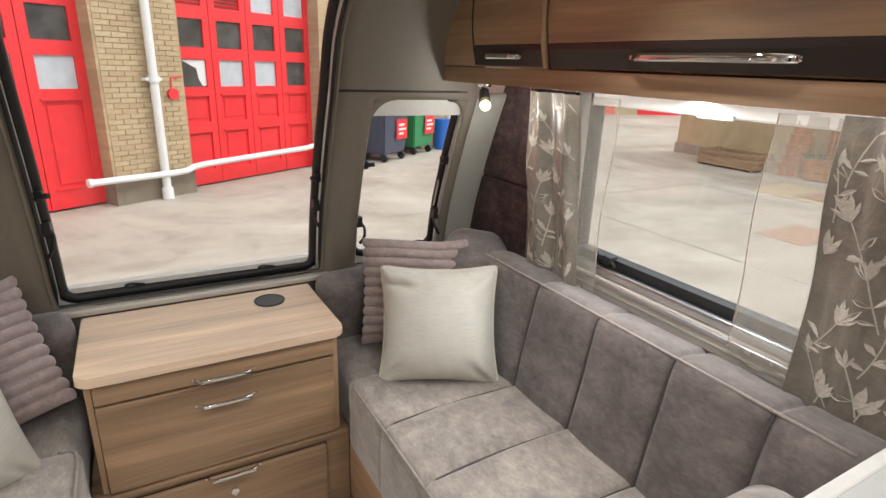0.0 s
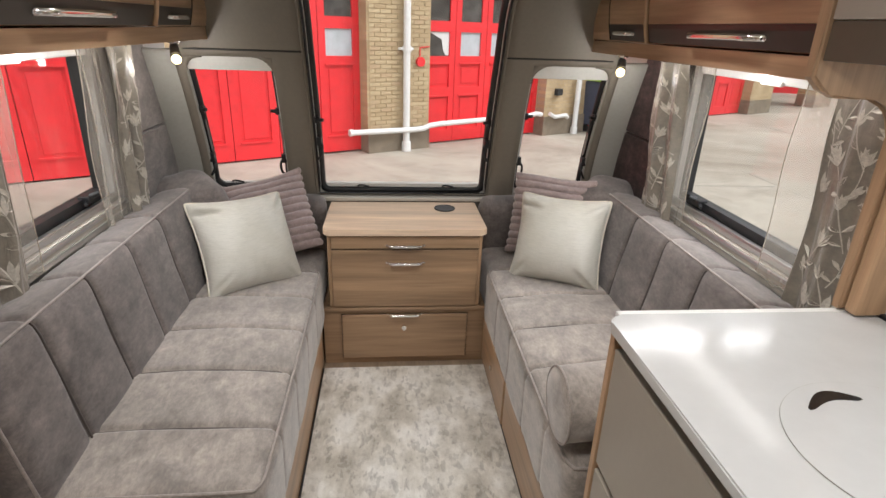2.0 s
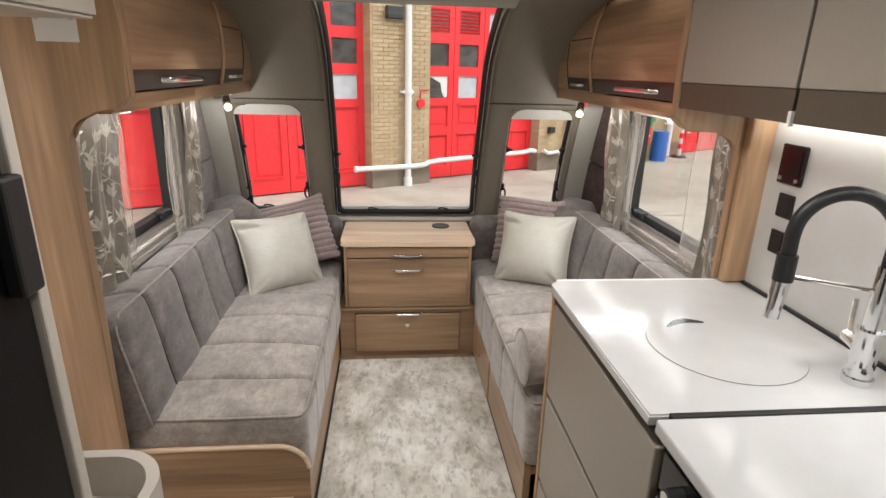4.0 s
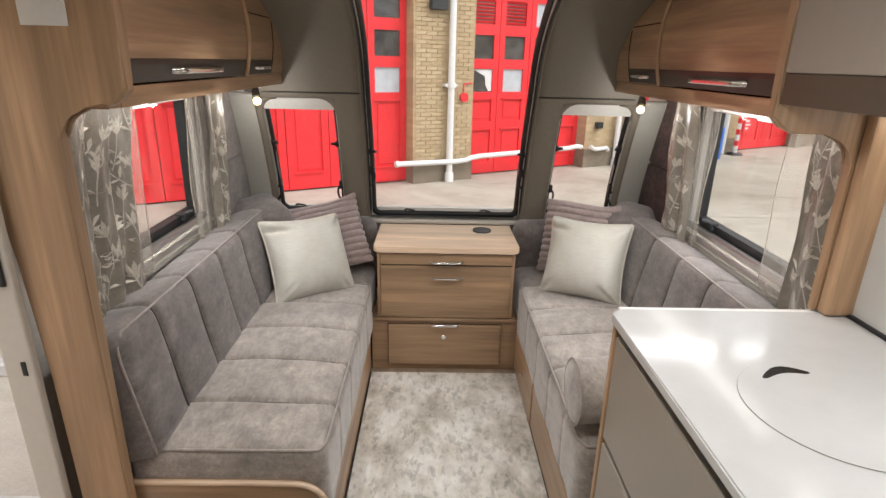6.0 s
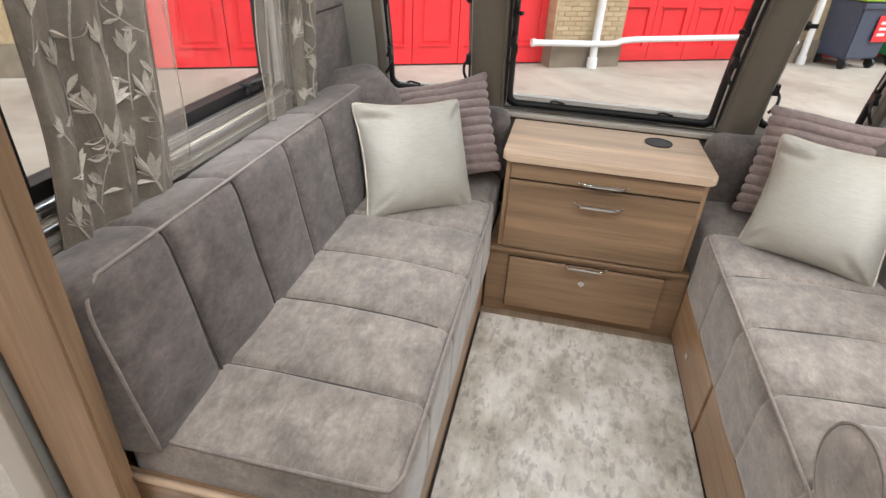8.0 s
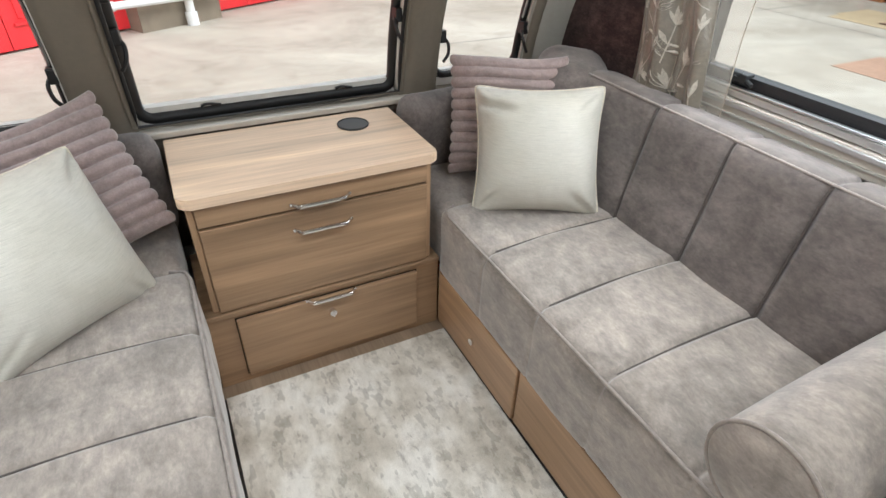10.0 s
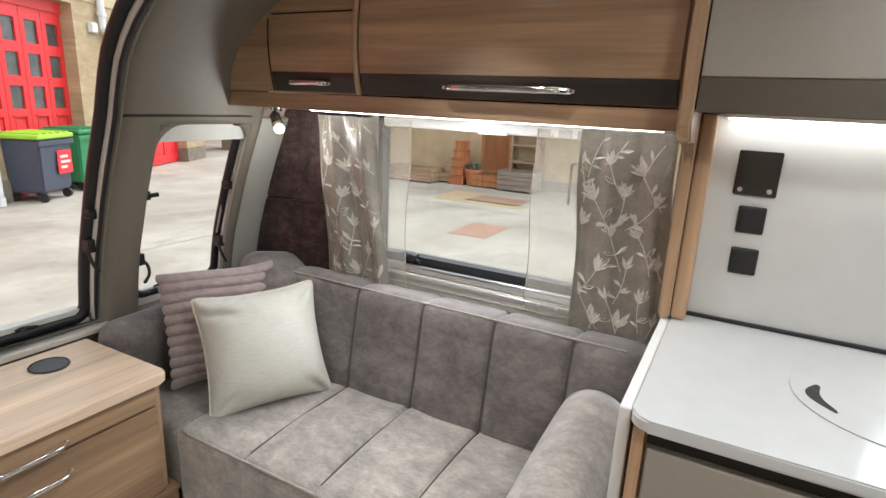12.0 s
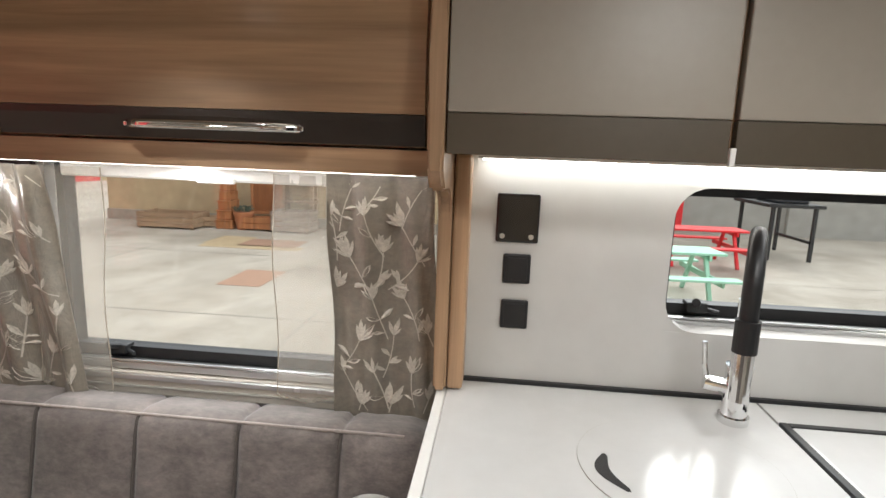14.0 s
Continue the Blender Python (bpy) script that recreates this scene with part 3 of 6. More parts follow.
def blind(x0, x1, z0, z1, depth):
    t = thing("roller_blind", "grey roller blind cassette above the window", "blind", (x0, 2.6, z0))
    bm = bmesh.new()
    outline = [(0.0, 0.0), (-depth, 0.0), (-depth - 0.008, 0.006), (-depth - 0.006, 0.5), (-depth * 0.7, 0.9), (-depth * 0.3, 1.0), (0.0, 1.0)]
    rings = []
    for x in (x0, x1):
        rings.append([bm.verts.new(on_front(x, z0 + (z1 - z0) * v, o)) for o, v in outline])
    n = len(outline)
    for k in range(n):
        bm.faces.new((rings[0][k], rings[1][k], rings[1][(k + 1) % n], rings[0][(k + 1) % n]))
    bm.faces.new(rings[0])
    bm.faces.new(rings[1][::-1])
    part("cassette", bm, pillar_m if depth > 0 else pale_trim, t)
    a, b = on_front(x0 + 0.01, z0, -depth * 0.6), on_front(x1 - 0.01, z0, -depth * 0.6)
    part("pull_bar", tube([a, b], 0.007, sides=8), grey_m, t)


blind(-0.455, 0.455, 1.944, 1.967, 0.036)
blocks("wall_front_foot", [(-1.13, 1.13, 2.81, 2.85, 0, 0.80)], wall_m, "plain pale lining below the front windows", "wall")
blind(-0.961, -0.589, 1.372, 1.437, -0.03)
blind(0.589, 0.961, 1.372, 1.437, -0.03)
# moulded brow where the ceiling meets the front panel
bm = prism([(1.14, 1.9945), (1.16, 1.984), (1.36, 1.977), (1.425, 1.958), (1.46, 1.957), (1.475, 1.968), (1.475, 1.9945)], 0, -0.715, 0.715)
setting(link("trim_brow", bm, plain_mat("beige_brow", (0.36, 0.32, 0.26), 0.5, 0, 0.04, 50, 0.04)), "beige moulding between ceiling and front panel", "trim")
# sill strip between chest and window
setting(link("trim_front_sill", box(-0.47, 0.47, 2.735, 2.80, 0.724, 0.744, 0.004), beige_m), "beige sill strip under the front window", "trim")

# side windows


def side_window(name, s, y0, y1, z0, z1, label, inner=WALL, sill=True):
    w = new(name)
    setting(w, label, "window")
    x = s * (WALL + 0.035)
    pane = part("pane", box(x - 0.003, x + 0.003, y0 - 0.03, y1 + 0.03, z0 - 0.02, z1 + 0.02), glass_m, w)
    pane.visible_shadow = False
    bm = bmesh.new()
    for b in ((y0, y1, z0, z0 + 0.035), (y0, y1, z1 - 0.02, z1), (y0, y0 + 0.022, z0 + 0.035, z1 - 0.02), (y1 - 0.022, y1, z0 + 0.035, z1 - 0.02)):
        box(s * (WALL + 0.012), s * (WALL + 0.055), *b, bm=bm)
    part("rubber_seal", bm, black_m, w)
    bm = bmesh.new()
    for b in ((y0 - 0.01, y1 + 0.01, z0 - 0.018, z0 + 0.002), (y0 - 0.01, y1 + 0.01, z0 + 0.0025, z0 + 0.010)):
        box(s * (inner - 0.022), s * (inner - 0.002), *b, 0.004, bm=bm)
    part("alloy_frame", bm, steel_m, w)
    if sill:
        part("window_sill", box(s * (inner - 0.03), s * (inner - 0.001), y0 - 0.03, y1 + 0.03, z0 - 0.085, z0 - 0.022, 0.003), beige_m, w)
        part("track", box(s * (inner - 0.040), s * (inner - 0.028), y0 - 0.03, y1 + 0.03, z0 - 0.040, z0 - 0.026, 0.003), steel_m, w, "bright alloy blind track")
        part("rib", box(s * (inner - 0.035), s * (inner - 0.029), y0 - 0.03, y1 + 0.03, z0 - 0.066, z0 - 0.058, 0.002), pillar_m, w)
    for y in (y1 - 0.16 if sill else y1 - 0.09, y0 + 0.12):
        a = Vector((s * (WALL + 0.01), y, z0 + 0.03))
        bm = box(a.x - 0.02, a.x + 0.02, y - 0.025, y + 0.025, a.z - 0.012, a.z + 0.014, 0.004)
        cylinder(a + Vector((-s * 0.012, 0, 0.01)), a + Vector((-s * 0.04, 0.012, 0.02)), 0.01, 10, bm=bm)
        tube([a, a + Vector((-s * 0.02, -0.05, -0.008))], 0.006, bm=bm)
        part("catch", bm, black_m, w)
    return w


side_window("window_4", 1, 1.07, 2.09, 0.945, 1.50, "side window with black seal and alloy sill")
side_window("window_5", -1, 1.12, 2.09, 0.945, 1.50, "side window with black seal and alloy sill")
side_window("window_6", 1, -0.28, 0.495, 1.165, 1.485, "kitchen window with black seal and rounded lining", sill=False)
# rounded lining corners of the kitchen window
bm = bmesh.new()
for cy, dy in ((0.505, -1), (-0.30, 1)):
    for cz, dz in ((1.155, 1), (1.49, -1)):
        r = 0.075
        pts = [(cy, cz)] + [(cy + dy * (r - r * math.cos(a)), cz + dz * (r - r * math.sin(a))) for a in (math.pi / 2 * k / 6 for k in range(7))]
        prism(pts, 0, 1.046, 1.126, bm)
setting(link("trim_window_corner", bm, splash_m), "rounded white corners lining the kitchen window", "trim")

# ---------------------------------------------------------------- doorway
bm = bmesh.new()
for b in ((0.24, 0.30, 0, 1.94), (0.30, 0.932, 1.88, 1.94)):
    box(-WALL + 0.004, -1.082, *b, 0.008, bm=bm)
box(-1.176, -1.100, 0.905, 0.929, 0, 1.88, 0.005, bm=bm)
for b in ((0.24, 0.30, 0, 1.94),):
    box(-1.23, -1.172, *b, 0.004, bm=bm)
door_frame = setting(link("door_1", bm, beige_m), "cream frame of the open entrance doorway", "door")
part("hinge", box(-1.155, -1.115, 0.896, 0.905, 1.08, 1.25, 0.003), black_m, door_frame)
part("strike_plate", box(-1.130, -1.118, 0.902, 0.9055, 0.83, 0.87, 0.001), black_m, door_frame)
part("threshold", box(-1.22, -1.06, 0.30, 0.90, 0.0, 0.018, 0.004), steel_m, door_frame)

# ---------------------------------------------------------------- carpet
rug = link("carpet", box(-0.395, 0.395, -0.35, 2.275, 0.002, 0.014, 0.004), carpet_m)
tagged(rug, "silver-grey mottled pile carpet on the floor", "carpet")
part("bound_edge", tube([(-0.397, -0.34, 0.009), (-0.397, 2.27, 0.009)], 0.006, sides=6), black_m, rug, "dark bound edge")
part("bound_edge", tube([(0.397, -0.34, 0.009), (0.397, 2.27, 0.009)], 0.006, sides=6), black_m, rug, "dark bound edge")

# ---------------------------------------------------------------- handles


def bar_handle(parent, a, b, out, r=0.006):
    """Slim chrome bow handle from a to b standing out along out."""
    a, b, out = Vector(a), Vector(b), Vector(out)
    d = (b - a).normalized()
    up = d.cross(out).normalized()
    bm = bmesh.new()
    rows = []
    for t in (0, 0.03, 0.07, 0.11, 0.2, 0.4, 0.6, 0.8, 0.89, 0.93, 0.97, 1):
        rise = min(1, 9 * t, 9 * (1 - t)) ** 0.8 if 0 < t < 1 else 0
        c = a.lerp(b, t) + out * rise
        w, h = r * 1.1, r * 0.55
        o = out.normalized()
        rows.append([bm.verts.new(c + up * (w * x) + o * (h * y)) for x, y in ((-1, -1), (1, -1), (1, 0.6), (0.5, 1.2), (-0.5, 1.2), (-1, 0.6))])
    for p, q in zip(rows, rows[1:]):
        for k in range(6):
            bm.faces.new((p[k], p[(k + 1) % 6], q[(k + 1) % 6], q[k]))
    bm.faces.new(rows[0][::-1])
    bm.faces.new(rows[-1])
    for e in (a, b):
        box(e.x - 0.005, e.x + 0.005, e.y - 0.005, e.y + 0.005, e.z - 0.005, e.z + 0.005, 0.002, bm=bm)
    return part("handle", bm, chrome_m, parent, "chrome bow handle", True)


# ---------------------------------------------------------------- front chest of drawers
chest = thing("chest_of_drawers", "oak-effect chest of drawers with chrome handles under the front window", "chest", (0, 2.5, 0))
top_pts = [(-0.377, 2.733), (-0.377, 2.345)] + arc2(-0.347, 2.335, 0.03, 180, 270, 5) + arc2(0.347, 2.335, 0.03, 270, 360, 5) + [(0.377, 2.733)]
bm = prism(top_pts, 2, 0.692, 0.722)
bmesh.ops.bevel(bm, geom=[e for e in bm.edges if abs(e.verts[0].co.z - e.verts[1].co.z) < 1e-6], offset=0.004, segments=2, affect="EDGES")
part("top", bm, wood_top, chest, "pale oak top with rounded corners, window light painted in")
part("carcass", box(-0.362, 0.362, 2.342, 2.70, 0.31, 0.692, 0.003), wood_z, chest)
part("base", box(-0.395, 0.395, 2.335, 2.70, 0.0, 0.31, 0.003), wood_x, chest)
part("ledge", box(-0.39, 0.39, 2.318, 2.36, 0.298, 0.316, 0.004), wood_x, chest)
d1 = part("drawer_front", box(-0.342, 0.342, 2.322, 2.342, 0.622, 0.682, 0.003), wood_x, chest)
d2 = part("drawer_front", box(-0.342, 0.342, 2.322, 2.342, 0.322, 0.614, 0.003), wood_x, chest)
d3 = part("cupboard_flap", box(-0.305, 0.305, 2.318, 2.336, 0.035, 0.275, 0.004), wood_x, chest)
part("drawer_gap", box(-0.345, 0.345, 2.336, 2.3425, 0.613, 0.623), dark_gap, chest)
part("flap_gap", box(-0.308, 0.308, 2.333, 2.3355, 0.032, 0.278), dark_gap, chest)
bar_handle(d1, (-0.088, 2.322, 0.640), (0.085, 2.322, 0.640), (0, -0.024, 0))
bar_handle(d2, (-0.088, 2.322, 0.553), (0.085, 2.322, 0.553), (0, -0.024, 0))
bar_handle(d3, (-0.085, 2.318, 0.283), (0.078, 2.318, 0.283), (0, -0.024, 0))
bm = cylinder((-0.006, 2.320, 0.212), (-0.006, 2.304, 0.212), 0.012)
box(-0.009, -0.003, 2.300, 2.305, 0.198, 0.222, 0.001, bm=bm)
part("lock", bm, chrome_m, d3, "small chrome push lock")
for x in (-0.352, 0.352):
    part("side_stile", box(x - 0.008, x + 0.008, 2.334, 2.344, 0.32, 0.69, 0.002), wood_edge, chest)
grom = part("cable_outlet", cylinder((0.205, 2.62, 0.7215), (0.205, 2.62, 0.7255), 0.052, 36), plain_mat("charcoal_plastic", (0.05, 0.052, 0.056), 0.4), chest, "round charcoal cable outlet")
part("ring", tube([(0.205 + 0.051 * math.cos(a), 2.62 + 0.051 * math.sin(a), 0.7255) for a in steps(0, 2 * math.pi, 36)[:-1]], 0.0025, sides=6, closed=True), metal_dark, grom)

# ---------------------------------------------------------------- sofas


def sofa(s, y_end, y_back, name, label):
    """One bench: base panels, seat pads, back pad and front return. s is the side."""
    t = thing(name, label, "sofa", (s * 0.75, 1.7, 0))
    yc = 2.33
    part("base_panel", box(s * 0.402, s * 0.42, y_end + 0.02, yc, 0.0, 0.262, 0.002), wood_y, t)
    part("base_top", box(s * 0.42, s * 1.125, y_end + 0.02, 2.75, 0.20, 0.235), wood_y, t)
    if s > 0:
        part("base_flap", box(0.388, 0.402, 1.80, 2.315, 0.03, 0.255, 0.003), wood_y, t)
        part("lock", cylinder((0.389, 2.055, 0.14), (0.379, 2.055, 0.14), 0.012), chrome_m, t, "small chrome push lock")
        part("base_flap", box(0.392, 0.402, y_end + 0.02, 1.79, 0.03, 0.255, 0.003), wood_y, t)
    # seat pad
    n = {1: (1.24, 1.50, 1.76, 2.03), -1: (1.245, 1.515, 1.78, 2.045)}[s]
    w, ln, z0, z1, puff = 0.60, yc - y_end, 0.240, 0.518, 0.022
    cy, xc = (yc + y_end) / 2, 0.384 + 0.30
    bm = soft_box((w, ln, z1 - z0), 0.038, 0.026, [(1, y - cy) for y in n], 0.012, 0.009, puff, 0.005, 3 * s, 0.3)
    moved(bm, Matrix.Translation((s * xc, cy, (z0 + z1) / 2)))
    part("seat_pad", bm, sofa_m, t, smooth=True)

    def seat_z(v, y):
        return z1 + puff * max(0, 1 - ((v - xc) / (w / 2)) ** 2) * max(0, 1 - ((y - cy) / (ln / 2)) ** 2)
    x, zp = s * 0.3905, z1 - 0.0060
    part("piping", tube(smooth_path([(s * 0.93, y_end + 0.012, zp), (s * 0.70, y_end + 0.010, zp), (x + s * 0.05, y_end + 0.012, zp), (x + s * 0.014, y_end + 0.022, zp), (x, y_end + 0.055, zp)], 4)[:-1]
                        + [(x, y, zp) for y in steps(y_end + 0.06, yc - 0.07, 16)] + [(x + s * 0.01, yc - 0.03, zp), (x + s * 0.05, yc - 0.012, zp)], 0.0050, sides=6), pipe_m, t, smooth=True)
    for y in n:
        pts = [(s * v, y, seat_z(v, y) - 0.0105) for v in steps(0.43, 0.90, 14)]
        part("stitched_seam", tube(pts, 0.0026, sides=5), dark_seam, t)
    # return seat beside the chest
    bm = soft_box((0.66, 0.42, 0.26), 0.045, 0.03, (), 0, 0.02, 0.010, 0.006, 7 * s)
    moved(bm, Matrix.Translation((s * 0.735, yc + 0.19, 0.375)))
    part("return_seat_pad", bm, sofa_m, t, smooth=True)
    # back pad, leaning on the wall
    lb, cb = 2.40 - y_back, (2.40 + y_back) / 2
    seams = {1: (1.243, 1.495, 1.755, 2.025), -1: (1.215, 1.475, 1.735, 2.0)}[s]
    bm = soft_box((0.17, lb, 0.42), 0.045, 0.026, [(1, y - cb) for y in seams], 0.011, 0.010, 0, 0.006, 11 * s)
    for v in bm.verts:
        # each panel between two seams swells a little
        if s * v.co.x < 0:
            cuts = [-lb / 2] + [y - cb for y in seams] + [lb / 2]
            for a, b in zip(cuts, cuts[1:]):
                if a <= v.co.y <= b:
                    v.co.x -= s * 0.005 * math.sin(math.pi * (v.co.y - a) / (b - a)) ** 0.7 * max(0, 1 - (v.co.z / 0.21) ** 4)
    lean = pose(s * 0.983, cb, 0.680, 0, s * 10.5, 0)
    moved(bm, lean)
    # Darker copy of the seat suede paints shade onto the back.
    part("back_pad", bm, sofa_shaded_m, t, smooth=True)

    def on_back(y, h, o=0.0):
        return lean @ Vector((-s * (0.0855 - o), y - cb, h))
    edge = [lean @ Vector((-s * 0.074, y - cb, 0.197)) for y in steps(y_back + 0.06, 2.36, 14)]
    if s < 0:
        e = y_back + 0.012
        edge = smooth_path([on_back(e, -0.19, 0.012), on_back(e, 0.0, 0.012), on_back(e, 0.12, 0.012), on_back(e + 0.012, 0.178, 0.012)], 4)[:-1] + edge
    part("piping", tube(edge, 0.0042, sides=6), pipe_m, t, smooth=True)
    for y in seams:
        pts = [on_back(y, h, 0.0060) for h in steps(-0.19, 0.15, 9)] + [on_back(y, 0.18, 0.010), on_back(y, 0.194, 0.018)]
        part("stitched_seam", tube(pts, 0.0034, sides=5), dark_seam, t)
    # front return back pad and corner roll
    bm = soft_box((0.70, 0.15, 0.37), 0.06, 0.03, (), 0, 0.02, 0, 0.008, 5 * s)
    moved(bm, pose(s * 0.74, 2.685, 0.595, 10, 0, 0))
    part("front_back_pad", bm, sofa_shaded_m, t, smooth=True)
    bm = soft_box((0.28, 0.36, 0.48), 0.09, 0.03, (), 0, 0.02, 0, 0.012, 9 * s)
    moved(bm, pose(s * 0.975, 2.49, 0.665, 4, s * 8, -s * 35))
    part("corner_pad", bm, sofa_shaded_m, t, smooth=True)
    return t


dark_seam = plain_mat("seam_thread", (0.095, 0.080, 0.072), 0.8)
sofa_r = sofa(1, 1.03, 1.03, "sofa", "grey suede bench sofa with stitched back beside the kitchen")
sofa_l = sofa(-1, 1.003, 0.982, "sofa", "grey suede bench sofa with stitched back beside the doorway")
# shaped wooden end panel of the bench by the doorway
pts = [(-1.075, 0.0), (-0.380, 0.0), (-0.380, 0.33)] + arc2(-0.48, 0.318, 0.100, 8, 90, 8) + [(-0.60, 0.420), (-1.075, 0.420)]
end_panel = thing("bench_end_panel", "oak-effect end panel with rounded corner closing the bench", "panel", (-0.7, 1.0, 0))
part("board", prism(pts, 1, 0.982, 1.002), wood_x, end_panel)
rim = [(x, 0.983, z) for x, z in pts[2:]]
part("edge_strip", tube(rim, 0.009, sides=8), wood_top, end_panel, "pale oak edge strip", True)
part("lower_flap", box(-1.02, -0.44, 0.966, 0.981, 0.02, 0.205, 0.003), wood_x, end_panel)
part("flap_edge", tube([(-1.02, 0.974, 0.207), (-0.44, 0.974, 0.207)], 0.007, sides=8), wood_top, end_panel, "pale oak edge strip", True)

# bolster
bol = thing("bolster", "grey suede bolster cushion lying against the kitchen unit", "cushion", (0.62, 1.139, 0.54))
bm = bmesh.new()
ax0, ax1, R = Vector((0.372, 1.139, 0.648)), Vector((0.865, 1.139, 0.690)), 0.102
rings = []
for t, k in ((0.0, 0.0), (0.0, 0.6), (0.0, 0.93), (0.012, 1.0), (0.1, 1.0), (0.3, 1.015), (0.5, 1.02), (0.7, 1.015), (0.9, 1.0), (1.0, 0.97), (1.0, 0.5), (1.0, 0.02)):
    c = ax0.lerp(ax1, t) + Vector((-0.012 * (1 - min(1, k)) if t == 0 else 0, 0, 0))
    rings.append([bm.verts.new(c + Vector((0, max(k, 0.01) * R * math.cos(a), max(k, 0.01) * R * math.sin(a)))) for a in (2 * math.pi * q / 40 for q in range(40))])
for p, q in zip(rings, rings[1:]):
    for k in range(40):
        bm.faces.new((p[k], p[(k + 1) % 40], q[(k + 1) % 40], q[k]))
part("body", bm, sofa_m, bol, smooth=True)
part("piping", tube([(0.376, 1.139 + R * math.cos(a), 0.6485 + R * math.sin(a)) for a in steps(0, 2 * math.pi, 40)[:-1]], 0.0045, sides=6, closed=True), pipe_m, bol, smooth=True)

# ---------------------------------------------------------------- scatter cushions


def pillow(size, thick, ribs=0, n=44, seed=0):
    bm = bmesh.new()
    sides = []
    for side in (1, -1):
        g = []
        for j in range(n + 1):
            row = []
            for i in range(n + 1):
                u, v = -1 + 2 * i / n, -1 + 2 * j / n
                pull = 0.05 if ribs else 0.11
                pinch = 1 - pull * (1 - abs(u) ** 2.4) * abs(v) ** 2.2
                pinch_u = 1 - pull * (1 - abs(v) ** 2.4) * abs(u) ** 2.2
                round_off = 1 - (0 if ribs else 0.05) * (abs(u) * abs(v)) ** 9
                x, y = u * pinch_u * round_off * size / 2, v * pinch * round_off * size / 2
                h = thick / 2 * (max(0, (1 - abs(u) ** 2.3)) * max(0, (1 - abs(v) ** 2.3))) ** (0.62 if ribs else 0.54)
                if ribs:
                    h *= 0.70 + 0.36 * abs(math.sin(math.pi * ribs * (v + 1) / 2)) ** 0.6
                    x *= 0.955 + 0.05 * abs(math.sin(math.pi * ribs * (v + 1) / 2)) ** 0.6
                    y += 0.004 * math.sin(u * 3 + seed)
                du, dv = 1 - abs(u), 1 - abs(v)
                if not ribs:
                    q = math.hypot(du, dv)
                    ear = math.exp(-((u + 0.72) / 0.26) ** 2)
                    h -= 0.034 * ear * math.exp(-((v - 0.66 + 0.16 * (u + 0.7)) / 0.055) ** 2)
                    h += 0.020 * ear * math.exp(-((v - 0.84) / 0.10) ** 2)
                    for cu, cv, ang in ((1, -1, 2.5), (-1, -1, 0.7), (1, 1, -2.4)):
                        p_, q_ = (u - cu) * math.cos(ang) + (v - cv) * math.sin(ang), -(u - cu) * math.sin(ang) + (v - cv) * math.cos(ang)
                        h -= 0.018 * math.exp(-((p_ - 0.32) / 0.22) ** 2) * math.exp(-((q_ - 0.03 * seed) / 0.05) ** 2)
                    h += 0.010 * math.sin(7 * math.atan2(dv, du) + seed * (2 if u > 0 else 1)) * math.exp(-(q / 0.45) ** 2) * min(1, 4 * min(du, dv))
                    y += 0.006 * math.sin(4 * u + seed + v) * (1 - abs(v))
                h += (0.010 * noise.noise(Vector((u * 1.8 + seed, v * 1.8, side))) + 0.005 * noise.noise(Vector((u * 5 + seed, v * 3 + u * 2, side))) * max(abs(u), abs(v)) ** 2) * (1 - max(abs(u), abs(v)) ** 6)
                row.append((x, y, side * h))
            g.append(row)
        sides.append(g)
    vs = [[[None] * (n + 1) for _ in range(n + 1)] for _ in (0, 1)]
    for k in (0, 1):
        for j in range(n + 1):
            for i in range(n + 1):
                edge = i in (0, n) or j in (0, n)
                if k and edge:
                    vs[1][j][i] = vs[0][j][i]
                else:
                    p = sides[k][j][i]
                    vs[k][j][i] = bm.verts.new((p[0], p[1], 0 if edge else p[2]))
        for j in range(n):
            for i in range(n):
                q = (vs[k][j][i], vs[k][j][i + 1], vs[k][j + 1][i + 1], vs[k][j + 1][i])
                bm.faces.new(q if k == 0 else q[::-1])
    rim = [vs[0][0][i].co.copy() for i in range(n)] + [vs[0][j][n].co.copy() for j in range(n)] + [vs[0][n][i].co.copy() for i in range(n, 0, -1)] + [vs[0][j][0].co.copy() for j in range(n, 0, -1)]
    return bm, rim


def basis(origin, right, up):
    r, u = Vector(right).normalized(), Vector(up)
    u = (u - r * u.dot(r)).normalized()
    f = r.cross(u)
    return Matrix.Translation(origin) @ Matrix((r, u, f)).transposed().to_4x4()


def cushion(name, label, m, size, thick, mat, ribs=0, seed=0, piping=True):
    bm, rim = pillow(size, thick, ribs, 110 if ribs else 48, seed)
    t = thing(name, label, "cushion", m.translation)
    part("cover", moved(bm, m), mat, t, smooth=True)
    if piping:
        part("piping", tube([m @ p for p in rim], 0.0042, sides=6, closed=True), cream_pipe, t, smooth=True)


cream_pipe = cloth_mat("cream_piping", (0.72, 0.67, 0.56), 0.55, 30, 0.05)
cushion("scatter_cushion", "square cream cushion with piped edges leaning in the sofa corner", basis((0.699, 2.247, 0.692), (0.354, -0.2085, 0.0165), (0.073, 0.1515, 0.3545)), 0.425, 0.27, cream_m, seed=1)
cushion("scatter_cushion", "square cream cushion with piped edges leaning on the sofa back", basis((-0.694, 2.246, 0.680), (0.341, 0.26, -0.0185), (-0.101, 0.172, 0.3405)), 0.435, 0.27, cream_m, seed=2)
